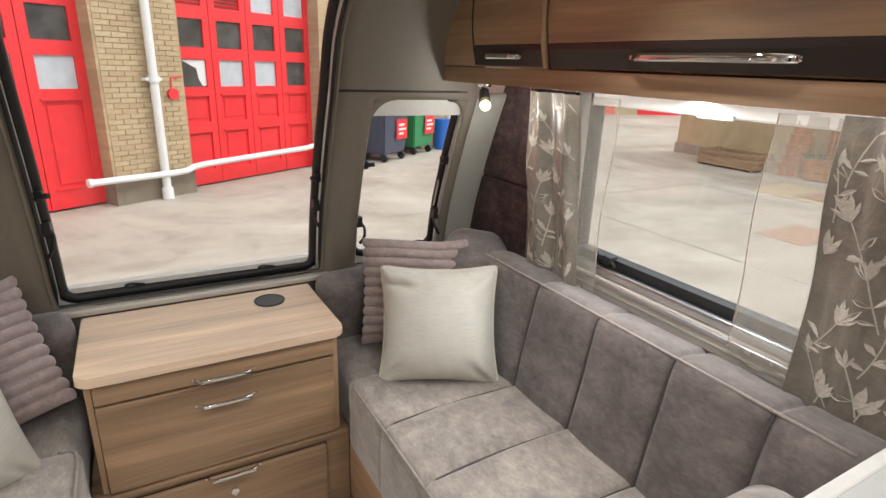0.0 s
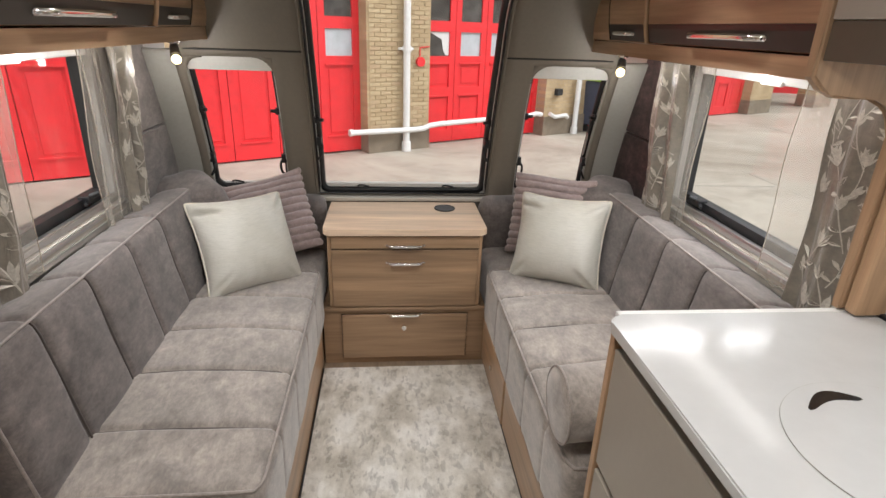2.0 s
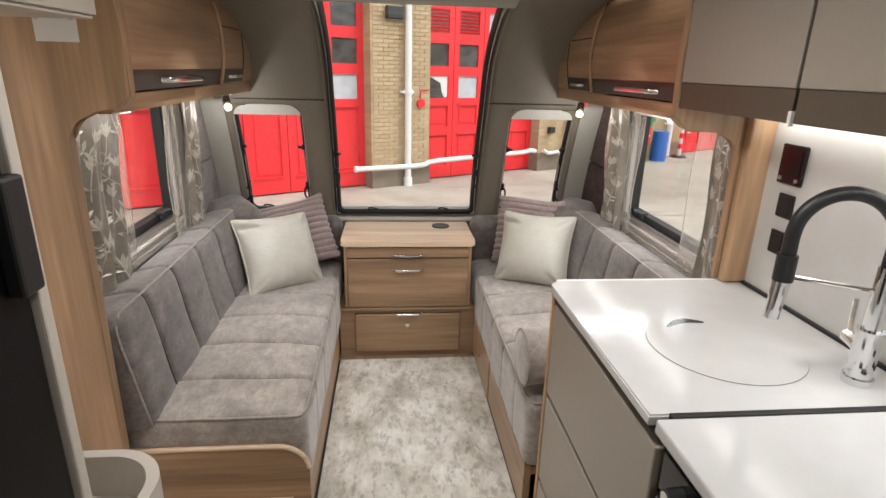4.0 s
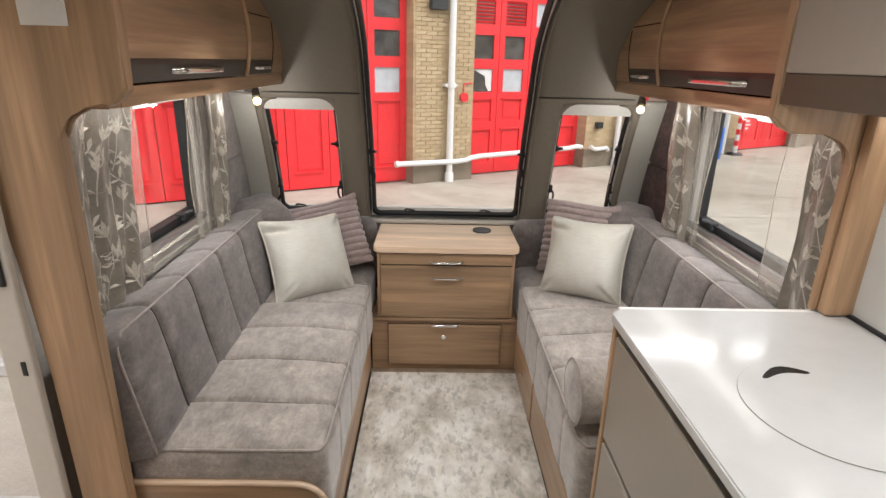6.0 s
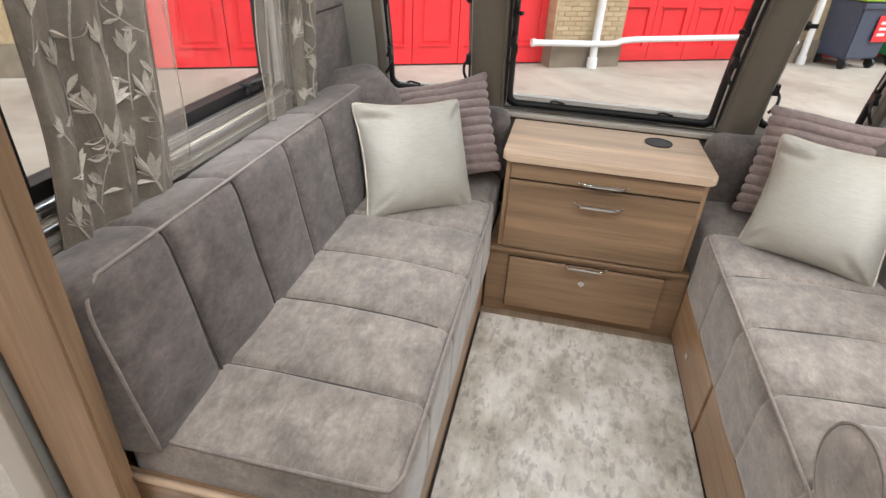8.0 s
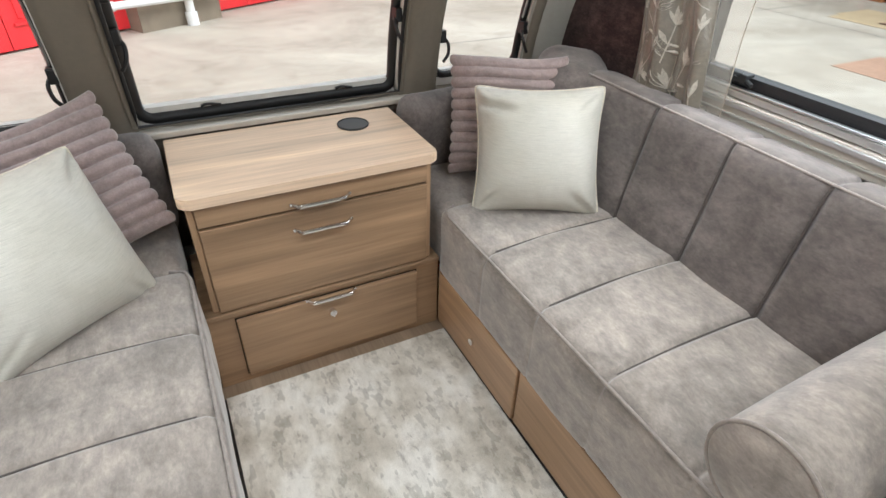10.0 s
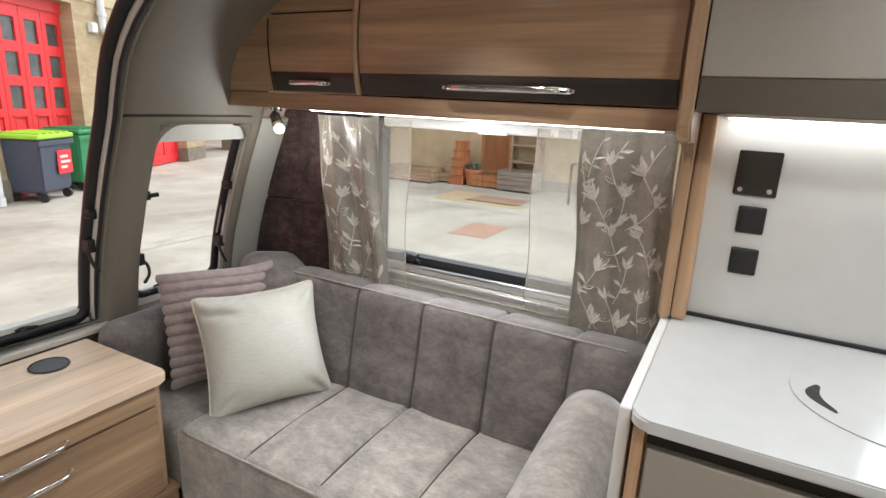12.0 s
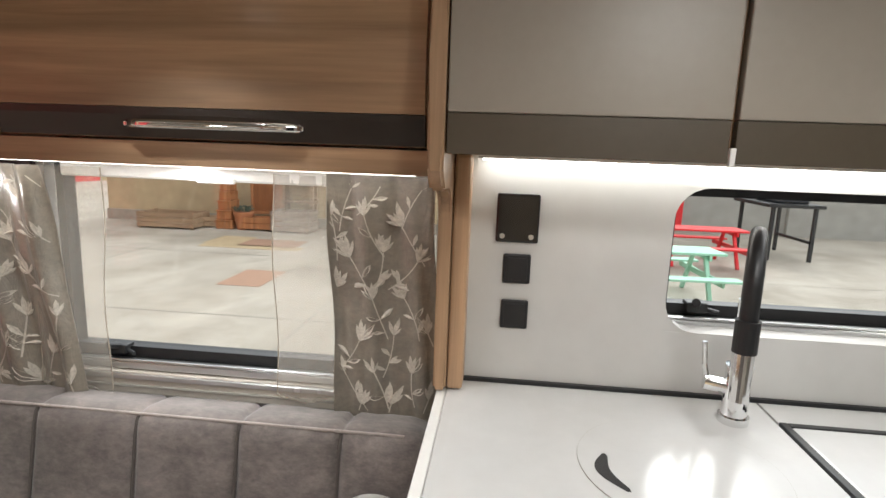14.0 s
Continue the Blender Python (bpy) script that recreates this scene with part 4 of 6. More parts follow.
cushion("ribbed_cushion", "dusty pink ribbed plush cushion behind a cream one", basis((0.7065, 2.4525, 0.735), (0.351, -0.2, 0.011), (0.056, 0.113, 0.359)), 0.405, 0.15, cord_m, 11, 3, False)
cushion("ribbed_cushion", "dusty pink ribbed plush cushion behind a cream one", basis((-0.6455, 2.516, 0.709), (0.399, 0.086, 0.095), (-0.09, 0.218, 0.303)), 0.415, 0.15, cord_m, 11, 4, False)

# ---------------------------------------------------------------- upholstered panels by the front windows
for s in (-1, 1):
    t = thing("wall_pad", "dark plum velvet padded wall panel with one seam" if s > 0 else "grey velvet padded wall panel with one seam", "wall panel", (s * 1.11, 2.3, 0.82))
    for z0, z1 in ((0.78, 1.125), (1.13, 1.49)):
        def edge(z):
            return 2.76 - (z - 0.85) * 0.375
        pts = [(2.125, z0), (edge(z0), z0), (edge(z1), z1), (2.125, z1)]
        bm = prism(pts, 0, s * 1.105, s * 1.128)
        bmesh.ops.bevel(bm, geom=bm.edges[:], offset=0.006, segments=2, affect="EDGES")
        part("pad", bm, plum_m if s > 0 else sofa_shaded_m, t)

# ---------------------------------------------------------------- overhead lockers
LOCKER = [(0.838, 1.50), (0.828, 1.553), (0.815, 1.60), (0.805, 1.68), (0.806, 1.76), (0.818, 1.84), (0.842, 1.91), (0.862, 1.945)]


def locker_x(z):
    for (xa, za), (xb, zb) in zip(LOCKER, LOCKER[1:]):
        if za <= z <= zb:
            return xa + (xb - xa) * (z - za) / (zb - za)
    return LOCKER[-1][0]


def arch_y(z):
    return front_y(max(z, 1.47)) - 0.012


def curved_door(name, s, y0, y1, z0, z1, out, mat, parent, label="", clip=False, n=12):
    bm = bmesh.new()
    zs = steps(z0, z1, n)
    front, back = [], []
    for z in zs:
        ya, yb = y0, min(y1, arch_y(z) - 0.004) if clip else y1
        x = s * (locker_x(z) - out)
        front.append((bm.verts.new((x, ya, z)), bm.verts.new((x, yb, z))))
        back.append((bm.verts.new((x + s * 0.02, ya, z)), bm.verts.new((x + s * 0.02, yb, z))))
    for i in range(n):
        bm.faces.new((front[i][0], front[i][1], front[i + 1][1], front[i + 1][0]))
        bm.faces.new((back[i][0], back[i + 1][0], back[i + 1][1], back[i][1]))
        for k in (0, 1):
            bm.faces.new((front[i][k], front[i + 1][k], back[i + 1][k], back[i][k]))
    for i in (0, n):
        bm.faces.new((front[i][0], front[i][1], back[i][1], back[i][0]))
    return part(name, bm, mat, parent, label, False)


for s in (-1, 1):
    t = thing("overhead_locker", "oak-effect overhead locker with dark handle band and chrome handles", "locker", (s * 0.95, 1.7, 1.5))
    # bottom rail and body
    bm = prism([(s * 0.838, 1.035), (s * 0.838, 2.545), (s * 0.90, 2.55), (s * 1.05, 2.50), (s * 1.128, 2.45), (s * 1.128, 1.035)], 2, 1.500, 1.549)
    part("bottom_rail", bm, wood_y, t)
    bm = bmesh.new()
    ring = []
    for y in (1.035, 1.95):
        pts = [(s * (x + 0.022), y, z) for x, z in LOCKER[1:]] + [(s * 1.125, y, 1.945), (s * 1.125, y, 1.552)]
        ring.append([bm.verts.new(p) for p in pts])
    k = len(ring[0])
    for i in range(k):
        bm.faces.new((ring[0][i], ring[0][(i + 1) % k], ring[1][(i + 1) % k], ring[1][i]))
    bm.faces.new(ring[0])
    bm.faces.new(ring[1][::-1])
    part("carcass", bm, wood_z, t)
    curved_door("front_filler", s, 1.95, 2.6, 1.552, 1.945, -0.004, wood_y, t, clip=True)
    big = curved_door("door", s, 1.045, 1.928, 1.615, 1.935, 0.0, wood_y, t)
    band = curved_door("handle_band", s, 1.045, 1.928, 1.556, 1.614, 0.0, brown_m, big, "dark brown handle band")
    small = curved_door("door", s, 1.952, 2.285, 1.615, 1.783, 0.0, wood_y, t)
    band2 = curved_door("handle_band", s, 1.952, 2.285, 1.556, 1.614, 0.0, brown_m, small, "dark brown handle band")
    for line in ([(s * (locker_x(1.788) - 0.001), y, 1.788) for y in steps(1.955, 2.275, 4)], [(s * (locker_x(z) - 0.001), 2.289, z) for z in steps(1.556, 1.776, 8)]):
        part("door_gap", tube(line, 0.0022, sides=5), dark_gap, small)
    bm = bmesh.new()
    tube([(s * (locker_x(z) - 0.003), 1.94, z) for z in steps(1.553, 1.94, 12)], 0.0085, bm=bm, sides=8)
    part("divider", bm, wood_edge, t, smooth=True)
    x = s * (locker_x(1.583))
    bar_handle(big, (x, 1.285, 1.582), (x, 1.645, 1.582), (-s * 0.026, 0, 0), 0.0075)
    bar_handle(small, (x, 2.05, 1.582), (x, 2.21, 1.582), (-s * 0.022, 0, 0), 0.0065)
    # cove light above the doors
    cove = thing("cove_light", "warm white strip light glowing above the lockers", "light", (s * 0.95, 1.5, 1.955))
    part("diffuser", box(s * 0.78, s * 1.10, 1.05, 1.425, 1.984, 1.988), cove_m, cove)
    part("strip_base", box(s * 0.77, s * 1.12, 1.04, 1.43, 1.988, 1.9945), white_m, cove)
    lamp("cove_lamp", "AREA", look((s * 0.86, 1.22, 1.975), (s * 0.2, 1.22, 1.80)), 0.8, COOL, size=(0.03, 0.36))
    x0, x1 = locker_x(1.94) - 0.010, locker_x(1.94) + 0.06
    part("front_diffuser", box(s * x0, s * x1, 1.05, 1.925, 1.9465, 1.9495), cove_m, cove)
    # strip light over the side window
    strip = thing("strip_light", "white strip light under the locker over the window", "light", (s * 1.08, 1.6, 1.48))
    part("housing", box(s * 0.995, s * 1.04, 1.08, 2.30, 1.4945, 1.4995), white_m, strip)
    part("diffuser", box(s * 1.0, s * 1.035, 1.09, 2.29, 1.4915, 1.4945), led_m, strip)
    roll = thing("roller_blind", "white roller blind cassette at the top of the side window", "blind", (s * 1.11, 1.55, 1.46))
    part("cassette", box(s * 1.10, s * 1.1275, 1.06 if s > 0 else 1.11, 2.04, 1.452, 1.4985, 0.006), white_m, roll)
    part("pull_grip", box(s * 1.088, s * 1.10, 1.56, 1.66, 1.448, 1.462, 0.004), white_m, roll)
    lamp("strip_lamp", "AREA", look((s * 1.02, 1.66, 1.486), (s * 1.04, 1.66, 0)), 3.0, COOL, size=(0.05, 1.15))
    # reading spot
    spot = thing("reading_spotlight", "small black and chrome reading spotlight with warm bulb", "lamp", (s * 0.93, 2.38, 1.5))
    part("mount", cylinder((s * 0.93, 2.40, 1.4995), (s * 0.93, 2.40, 1.486), 0.028, 24), chrome_m, spot)
    part("stem", cylinder((s * 0.93, 2.40, 1.487), (s * 0.93, 2.395, 1.462), 0.007, 10), black_m, spot)
    part("head", cylinder((s * 0.938, 2.405, 1.472), (s * 0.927, 2.380, 1.440), 0.017, 18, 0.020), black_m, spot)
    bm = bmesh.new()
    bmesh.ops.create_uvsphere(bm, u_segments=14, v_segments=10, radius=0.0185, matrix=Matrix.Translation((s * 0.922, 2.368, 1.425)))
    part("bulb", bm, bulb_m, spot, "glowing warm bulb", True)
    lamp("spot_lamp", "POINT", Matrix.Translation((s * 0.915, 2.352, 1.405)), 1.3, WARM, radius=0.02)
    # recessed downlights in the front brow
    down = thing("downlight", "round recessed ceiling downlight, lit", "light", (s * 0.52, 1.49, 1.95))
    part("rim", cylinder((s * 0.52, 1.49, 1.9400), (s * 0.52, 1.49, 1.9335), 0.034, 28), chrome_m, down)
    part("lens", cylinder((s * 0.52, 1.49, 1.9345), (s * 0.52, 1.49, 1.932), 0.022, 28), down_m, down)
    lamp("down_lamp", "SPOT", look((s * 0.52, 1.49, 1.925), (s * 0.52, 1.49, 0)), 11, WARM, radius=0.03, cone=radians(105))

# end boards between lockers and kitchen or doorway
for s, y in ((1, 1.0), (-1, 0.938)):
    t = thing("end_board", "oak-effect upright end board with rounded inner corner", "panel", (s * 1.05, y, 0.4))
    if s > 0:
        z0, w, out, rear, nose, zc, thick = 1.003, 0.965, 1.128, 0.79, 0.742, 1.40, 0.030
    else:
        z0, w, out, rear, nose, zc, thick = 0.0, 0.945, 1.081, 0.812, 0.770, 1.432, 0.042
    foot = [(s * out, z0)] if s > 0 else [(-1.128, 1.42), (-1.102, 1.12), (-1.084, 0.80), (-1.083, 0.0)]
    out = 1.128
    pts = foot + [(s * w, z0), (s * w, zc)] + [(s * (w - 0.075 + 0.075 * math.cos(a)), zc + 0.075 * math.sin(a)) for a in (math.pi / 2 * k / 6 for k in range(7))]
    pts += [(s * (rear + 0.012), zc + 0.076), (s * rear, zc + 0.082), (s * (rear - 0.02), zc + 0.090), (s * nose, zc + 0.115), (s * nose, 1.70), (s * (nose + 0.005), 1.85), (s * rear, 1.99), (s * out, 1.99)]
    bm = prism(pts, 1, y, y + thick)
    bmesh.ops.bevel(bm, geom=[e for e in bm.edges if abs(e.verts[0].co.y - e.verts[1].co.y) < 1e-6], offset=0.006 if s > 0 else 0.009, segments=3, affect="EDGES")
    part("board", bm, wood_z, t)
    if s > 0:
        part("post", box(0.972, 1.128, 0.962, 0.999, 1.003, 1.545, 0.008), wood_z, t)
    else:
        part("upper_filler", box(-1.125, -0.84, 0.981, 1.034, 1.50, 1.985), wood_z, t)

olive_band = plain_mat("olive_brown_band", (0.088, 0.070, 0.048), 0.40, 0, 0.05, 40, 0.03)
# ---------------------------------------------------------------- kitchen
unit = thing("kitchen_unit", "taupe kitchen drawer unit with oak side edge", "cabinet", (0.75, 0.6, 0))
part("carcass", box(0.446, 1.04, 0.255, 0.985, 0.08, 0.972), wood_z, unit)
part("side_edge", box(0.418, 0.46, 0.968, 0.990, 0.0, 0.972, 0.002), wood_edge, unit)
part("plinth", box(0.47, 1.04, 0.255, 0.985, 0.0, 0.08), dark_gap, unit)
for z0, z1 in ((0.615, 0.935), (0.27, 0.595), (0.09, 0.25)):
    part("drawer_front", box(0.420, 0.442, 0.262, 0.962, z0, z1, 0.004), taupe_m, unit)
part("finger_groove", box(0.438, 0.446, 0.26, 0.965, 0.595, 0.615), dark_gap, unit)
part("finger_groove", box(0.438, 0.446, 0.26, 0.965, 0.935, 0.973), dark_gap, unit)
oven = thing("oven", "black built-in oven with control knobs under the hob lid", "oven", (0.75, -0.1, 0))
part("body", box(0.45, 1.04, -0.42, 0.245, 0.05, 0.955), metal_dark, oven)
part("control_panel", box(0.425, 0.45, -0.41, 0.24, 0.86, 0.95, 0.004), gloss_black, oven)
part("door", box(0.422, 0.45, -0.41, 0.24, 0.25, 0.85, 0.006), gloss_black, oven)
for y in (0.16, 0.04, -0.08, -0.20, -0.32):
    k = part("knob", cylinder((0.425, y, 0.905), (0.395, y, 0.905), 0.021, 24, 0.018), black_m, oven)
    part("knob_cap", cylinder((0.396, y, 0.905), (0.392, y, 0.905), 0.014, 20), chrome_m, k)
unit2 = thing("kitchen_unit", "taupe kitchen cupboard beside the oven", "cabinet", (0.75, -1.0, 0))
part("body", box(0.445, 1.04, -1.85, -0.43, 0.0, 0.955), wood_z, unit2)
part("door", box(0.422, 0.444, -1.84, -0.44, 0.09, 0.945, 0.004), taupe_m, unit2)

top = thing("worktop", "glossy white worktop with rounded corner", "worktop", (0.72, 0.6, 0.96))
c = 0.035
pts = [(1.042, 0.278), (1.042, 0.998)] + arc2(0.405 + c, 0.998 - c, c, 90, 180, 6) + [(0.405, 0.278)]
bm = prism(pts, 2, 0.974, 1.0)
bmesh.ops.bevel(bm, geom=[e for e in bm.edges if abs(e.verts[0].co.z - e.verts[1].co.z) < 1e-6], offset=0.004, segments=2, affect="EDGES")
part("slab", bm, top_m, top)
part("rear_seal", box(1.034, 1.046, -0.42, 0.985, 1.0005, 1.010, 0.001), black_m, top, "thin black sealing strip")
sink = thing("sink_cover", "round white sink cover with black finger slot", "sink cover", (0.72, 0.53, 1.0))
cx, cy, cr = 0.722, 0.548, 0.181
part("disc", cylinder((cx, cy, 1.0004), (cx, cy, 1.0022), cr, 64), top_m, sink)
part("joint", tube([(cx + cr * math.cos(a), cy + cr * math.sin(a), 1.0012) for a in steps(0, 2 * math.pi, 64)[:-1]], 0.0010, sides=5, closed=True), pillar_m, sink)
slot_o = [(0.630 + 0.115 * t, 0.660 + 0.042 * math.sin(math.pi * t) * 0.75 + 0.022 * t) for t in steps(0, 1, 12)]
slot_i = [(0.630 + 0.115 * t, 0.660 + 0.042 * math.sin(math.pi * t) * 0.75 + 0.022 * t - 0.006 - 0.020 * math.sin(math.pi * t) ** 0.6) for t in steps(1, 0, 12)]
part("finger_slot", prism(slot_o + slot_i, 2, 1.0022, 1.0032), gloss_black, sink, "black curved finger slot")
hob = thing("hob_lid", "glossy white hob lid with black seal", "hob lid", (0.72, -0.1, 0.97))
part("lid", box(0.41, 0.918, -0.42, 0.262, 0.972, 1.004, 0.006), top_m, hob)
part("seal", box(0.445, 0.935, 0.262, 0.278, 0.975, 1.005, 0.002), black_m, hob)
part("seal", box(0.918, 0.934, -0.42, 0.2615, 0.975, 1.005, 0.002), black_m, hob)
part("rear_ledge", box(0.936, 1.042, -0.42, 0.276, 0.962, 1.0), top_m, hob)
worktop2 = thing("worktop", "glossy white worktop at the rear", "worktop", (0.72, -1.1, 0.96))
part("slab", box(0.405, 1.042, -1.88, -0.43, 0.962, 1.0, 0.004), top_m, worktop2)
flap = thing("worktop_flap", "white folded worktop extension hanging on the unit end", "flap", (0.6, 1.02, 0.63))
part("board", box(0.435, 1.02, 0.9985, 1.022, 0.63, 0.997, 0.004), white_m, flap)

# mixer tap
tap = thing("kitchen_tap", "chrome kitchen tap with black flexible arched hose", "tap", (0.93, 0.375, 1.0))
bx, by = 0.930, 0.375
bm = cylinder((bx, by, 1.0), (bx, by, 1.016), 0.031, 28)
cylinder((bx, by, 1.016), (bx, by, 1.12), 0.026, 28, bm=bm)
cylinder((bx, by, 1.12), (bx, by, 1.128), 0.0275, 28, bm=bm)
cylinder((bx, by, 1.128), (bx, by, 1.27), 0.019, 24, bm=bm)
part("body", bm, chrome_m, tap, smooth=False)
bm = cylinder((bx, by, 1.075), (bx + 0.012, by + 0.065, 1.082), 0.016, 20)
tube([(bx + 0.012, by + 0.058, 1.085), (bx + 0.014, by + 0.066, 1.12), (bx + 0.016, by + 0.07, 1.17)], 0.006, bm=bm)
part("lever", bm, chrome_m, tap, "chrome side lever")
hx, hy = bx - 0.172, by + 0.074
mid = Vector(((bx + hx) / 2, (by + hy) / 2, 0))
span = Vector((hx - bx, hy - by, 0))
arch = [(bx, by, 1.25), (bx, by, 1.29)] + [tuple(Vector((bx, by, 1.32)) + span * (0.5 - 0.5 * math.cos(a)) + Vector((0, 0, 0.098 * math.sin(a)))) for a in steps(0, math.pi, 10)] + [(hx, hy, 1.29), (hx, hy, 1.255)]
part("hose", tube(smooth_path(arch, 6), 0.0155, sides=14), black_m, tap, "black rubber hose", True)
bm = cylinder((hx, hy, 1.275), (hx, hy, 1.215), 0.021, 20)
spray = part("spray_collar", bm, black_m, tap)
part("spray_head", cylinder((hx, hy, 1.215), (hx - 0.006, hy + 0.002, 1.125), 0.0185, 20, 0.016), chrome_m, tap)
part("support_arm", tube([(bx, by, 1.215), (hx, hy, 1.225)], 0.005), chrome_m, tap)

# switches on the splashback
ctl = thing("control_panel", "square black heater control panel with two small dials", "control panel", (1.04, 0.855, 1.4))
part("plate", box(1.034, 1.0445, 0.805, 0.903, 1.347, 1.460, 0.004), gloss_black, ctl)
part("screen", box(1.0325, 1.034, 0.815, 0.893, 1.375, 1.448), plain_mat("dim_screen", (0.012, 0.012, 0.013), 0.12), ctl)
for y in (0.888, 0.822):
    part("dial", cylinder((1.034, y, 1.362), (1.030, y, 1.362), 0.006, 16), steel_m, ctl)
for z in (1.285, 1.175):
    sw = thing("wall_switch", "square black switch plate on white splashback", "switch", (1.04, 0.85, z), "switches by the worktop")
    part("plate", box(1.036, 1.0445, 0.818, 0.882, z - 0.035, z + 0.035, 0.004), black_m, sw)
    part("rocker", box(1.0335, 1.036, 0.826, 0.874, z - 0.027, z + 0.027, 0.0015), black_m, sw)

# taupe kitchen lockers
for y0, y1 in ((0.520, 0.9985), (0.010, 0.514), (-0.50, 0.004), (-1.85, -0.506)):
    t = thing("kitchen_locker", "taupe overhead kitchen locker with dark brown lower band", "locker", (0.95, y0, 1.55), "lockers over the worktop")
    part("carcass", box(0.771, 1.128, y0, y1, 1.548, 1.985), wood_z, t)
    part("door", box(0.746, 0.770, y0 + 0.002, y1 - 0.002, 1.618, 1.982, 0.003), taupe_gloss, t)
    part("handle_band", box(0.749, 0.770, y0 + 0.002, y1 - 0.002, 1.546, 1.617, 0.002), olive_band, t, "dark brown lower band")
clip_t = thing("locker_clip", "small white catch at the locker door joint", "catch", (0.745, 0.517, 1.55))
part("clip", box(0.741, 0.753, 0.512, 0.522, 1.540, 1.572, 0.002), white_m, clip_t)
klight = thing("strip_light", "white strip light under the kitchen lockers", "light", (1.0, 0.4, 1.54))
part("housing", box(0.985, 1.035, -0.4, 0.95, 1.538, 1.5475, 0.002), white_m, klight)
part("diffuser", box(0.99, 1.03, -0.39, 0.94, 1.534, 1.538), led_m, klight)
lamp("kitchen_lamp", "AREA", look((1.0, 0.28, 1.53), (1.02, 0.28, 0)), 0.85, COOL, size=(0.04, 1.3))
# main ceiling lamp
main = thing("ceiling_light", "round flat white ceiling light, lit", "light", (0, 0.45, 1.99))
part("rim", cylinder((0, 0.45, 1.9945), (0, 0.45, 1.975), 0.125, 40), white_m, main)
part("diffuser", cylinder((0, 0.45, 1.9755), (0, 0.45, 1.97), 0.11, 40), down_m, main)
lamp("ceiling_lamp", "AREA", look((0, 0.45, 1.96), (0, 0.4501, 0)), 4.8, WARM, size=(0.2, 0.2))
main2 = thing("ceiling_light", "round flat white ceiling light, lit", "light", (0, -1.0, 1.99))
part("rim", cylinder((0, -1.0, 1.9945), (0, -1.0, 1.975), 0.125, 40), white_m, main2)
part("diffuser", cylinder((0, -1.0, 1.9755), (0, -1.0, 1.97), 0.11, 40), down_m, main2)
lamp("ceiling_lamp", "AREA", look((0, -1.0, 1.96), (0, -0.9999, 0)), 2.2, WARM, size=(0.2, 0.2))

# ---------------------------------------------------------------- fridge and things by the doorway
fr = thing("fridge", "tall black fridge with black handle in cream surround", "fridge", (-0.8, -0.3, 0))
part("carcass", box(-1.12, -0.625, -0.62, 0.05, 0.0, 1.985), white_m, fr)
fridge_m = plain_mat("fridge_black", (0.006, 0.0055, 0.006), 0.5, 0, 0.08, 30, 0.03)
fridge_m.node_tree.nodes["Principled BSDF"].inputs["Specular IOR Level"].default_value = 0.2
door = part("door", box(-0.62, -0.585, -0.60, 0.13, 0.05, 1.975, 0.008), fridge_m, fr)
part("handle", box(-0.585, -0.562, 0.086, 0.130, 1.345, 1.500, 0.005), black_m, door, "black block handle")
part("surround", box(-0.64, -0.578, 0.134, 0.158, 0.0, 1.985, 0.004), beige_m, fr, "cream upright edge")
hang = thing("overdoor_cupboard", "cream cupboard above the doorway", "cupboard", (-0.95, 0.5, 1.68))
part("body", box(-1.12, -0.75, 0.17, 0.77, 1.722, 1.985, 0.004), beige_m, hang)
part("door", box(-0.7495, -0.738, 0.178, 0.762, 1.730, 1.975, 0.003), beige_m, hang, "cream flat cupboard door")
card = thing("notice_card", "white notice card hung from two hooks", "card", (-0.95, 0.935, 1.7))
part("sheet", box(-0.972, -0.871, 0.934, 0.937, 1.678, 1.742), white_m, card)
for x in (-0.962, -0.881):
    part("hook", cylinder((x, 0.929, 1.733), (x, 0.934, 1.733), 0.005, 10), steel_m, card)
holder = thing("door_bin", "cream rounded open bin beside the doorway", "bin", (-0.8, 0.3, 0.0))
pts_o = [(-1.12, 0.162), (-0.565, 0.162)] + arc2(-0.685, 0.325, 0.12, 0, 90, 12) + [(-1.12, 0.445)]
pts_i = [(-1.105, 0.177), (-0.588, 0.177)] + arc2(-0.69, 0.32, 0.102, 0, 90, 12) + [(-1.105, 0.422)]
bm = bmesh.new()
for z0, z1 in ((0.0, 0.84),):
    lo_o = [bm.verts.new((*p, z0)) for p in pts_o]
    hi_o = [bm.verts.new((*p, z1)) for p in pts_o]
    hi_i = [bm.verts.new((*p, z1)) for p in pts_i]
    lo_i = [bm.verts.new((*p, z1 - 0.1)) for p in pts_i]
    n = len(pts_o)
    for i in range(n):
        j = (i + 1) % n
        bm.faces.new((lo_o[i], lo_o[j], hi_o[j], hi_o[i]))
        bm.faces.new((hi_o[i], hi_o[j], hi_i[j], hi_i[i]))
        bm.faces.new((hi_i[i], hi_i[j], lo_i[j], lo_i[i]))
    bm.faces.new(lo_i)
part("shell", bm, beige_m, holder)

# ---------------------------------------------------------------- curtains


hem_m = cloth_mat("voile_hem", (0.36, 0.31, 0.25), 0.7, 20, 0.08)


def folds(u, v, amp, n, seed):
    return amp * math.sin(2 * math.pi * n * u + 0.6 * math.sin(3 * v + seed)) + 0.35 * amp * math.sin(2 * math.pi * n * 2.3 * u + seed + 1.5 * v)


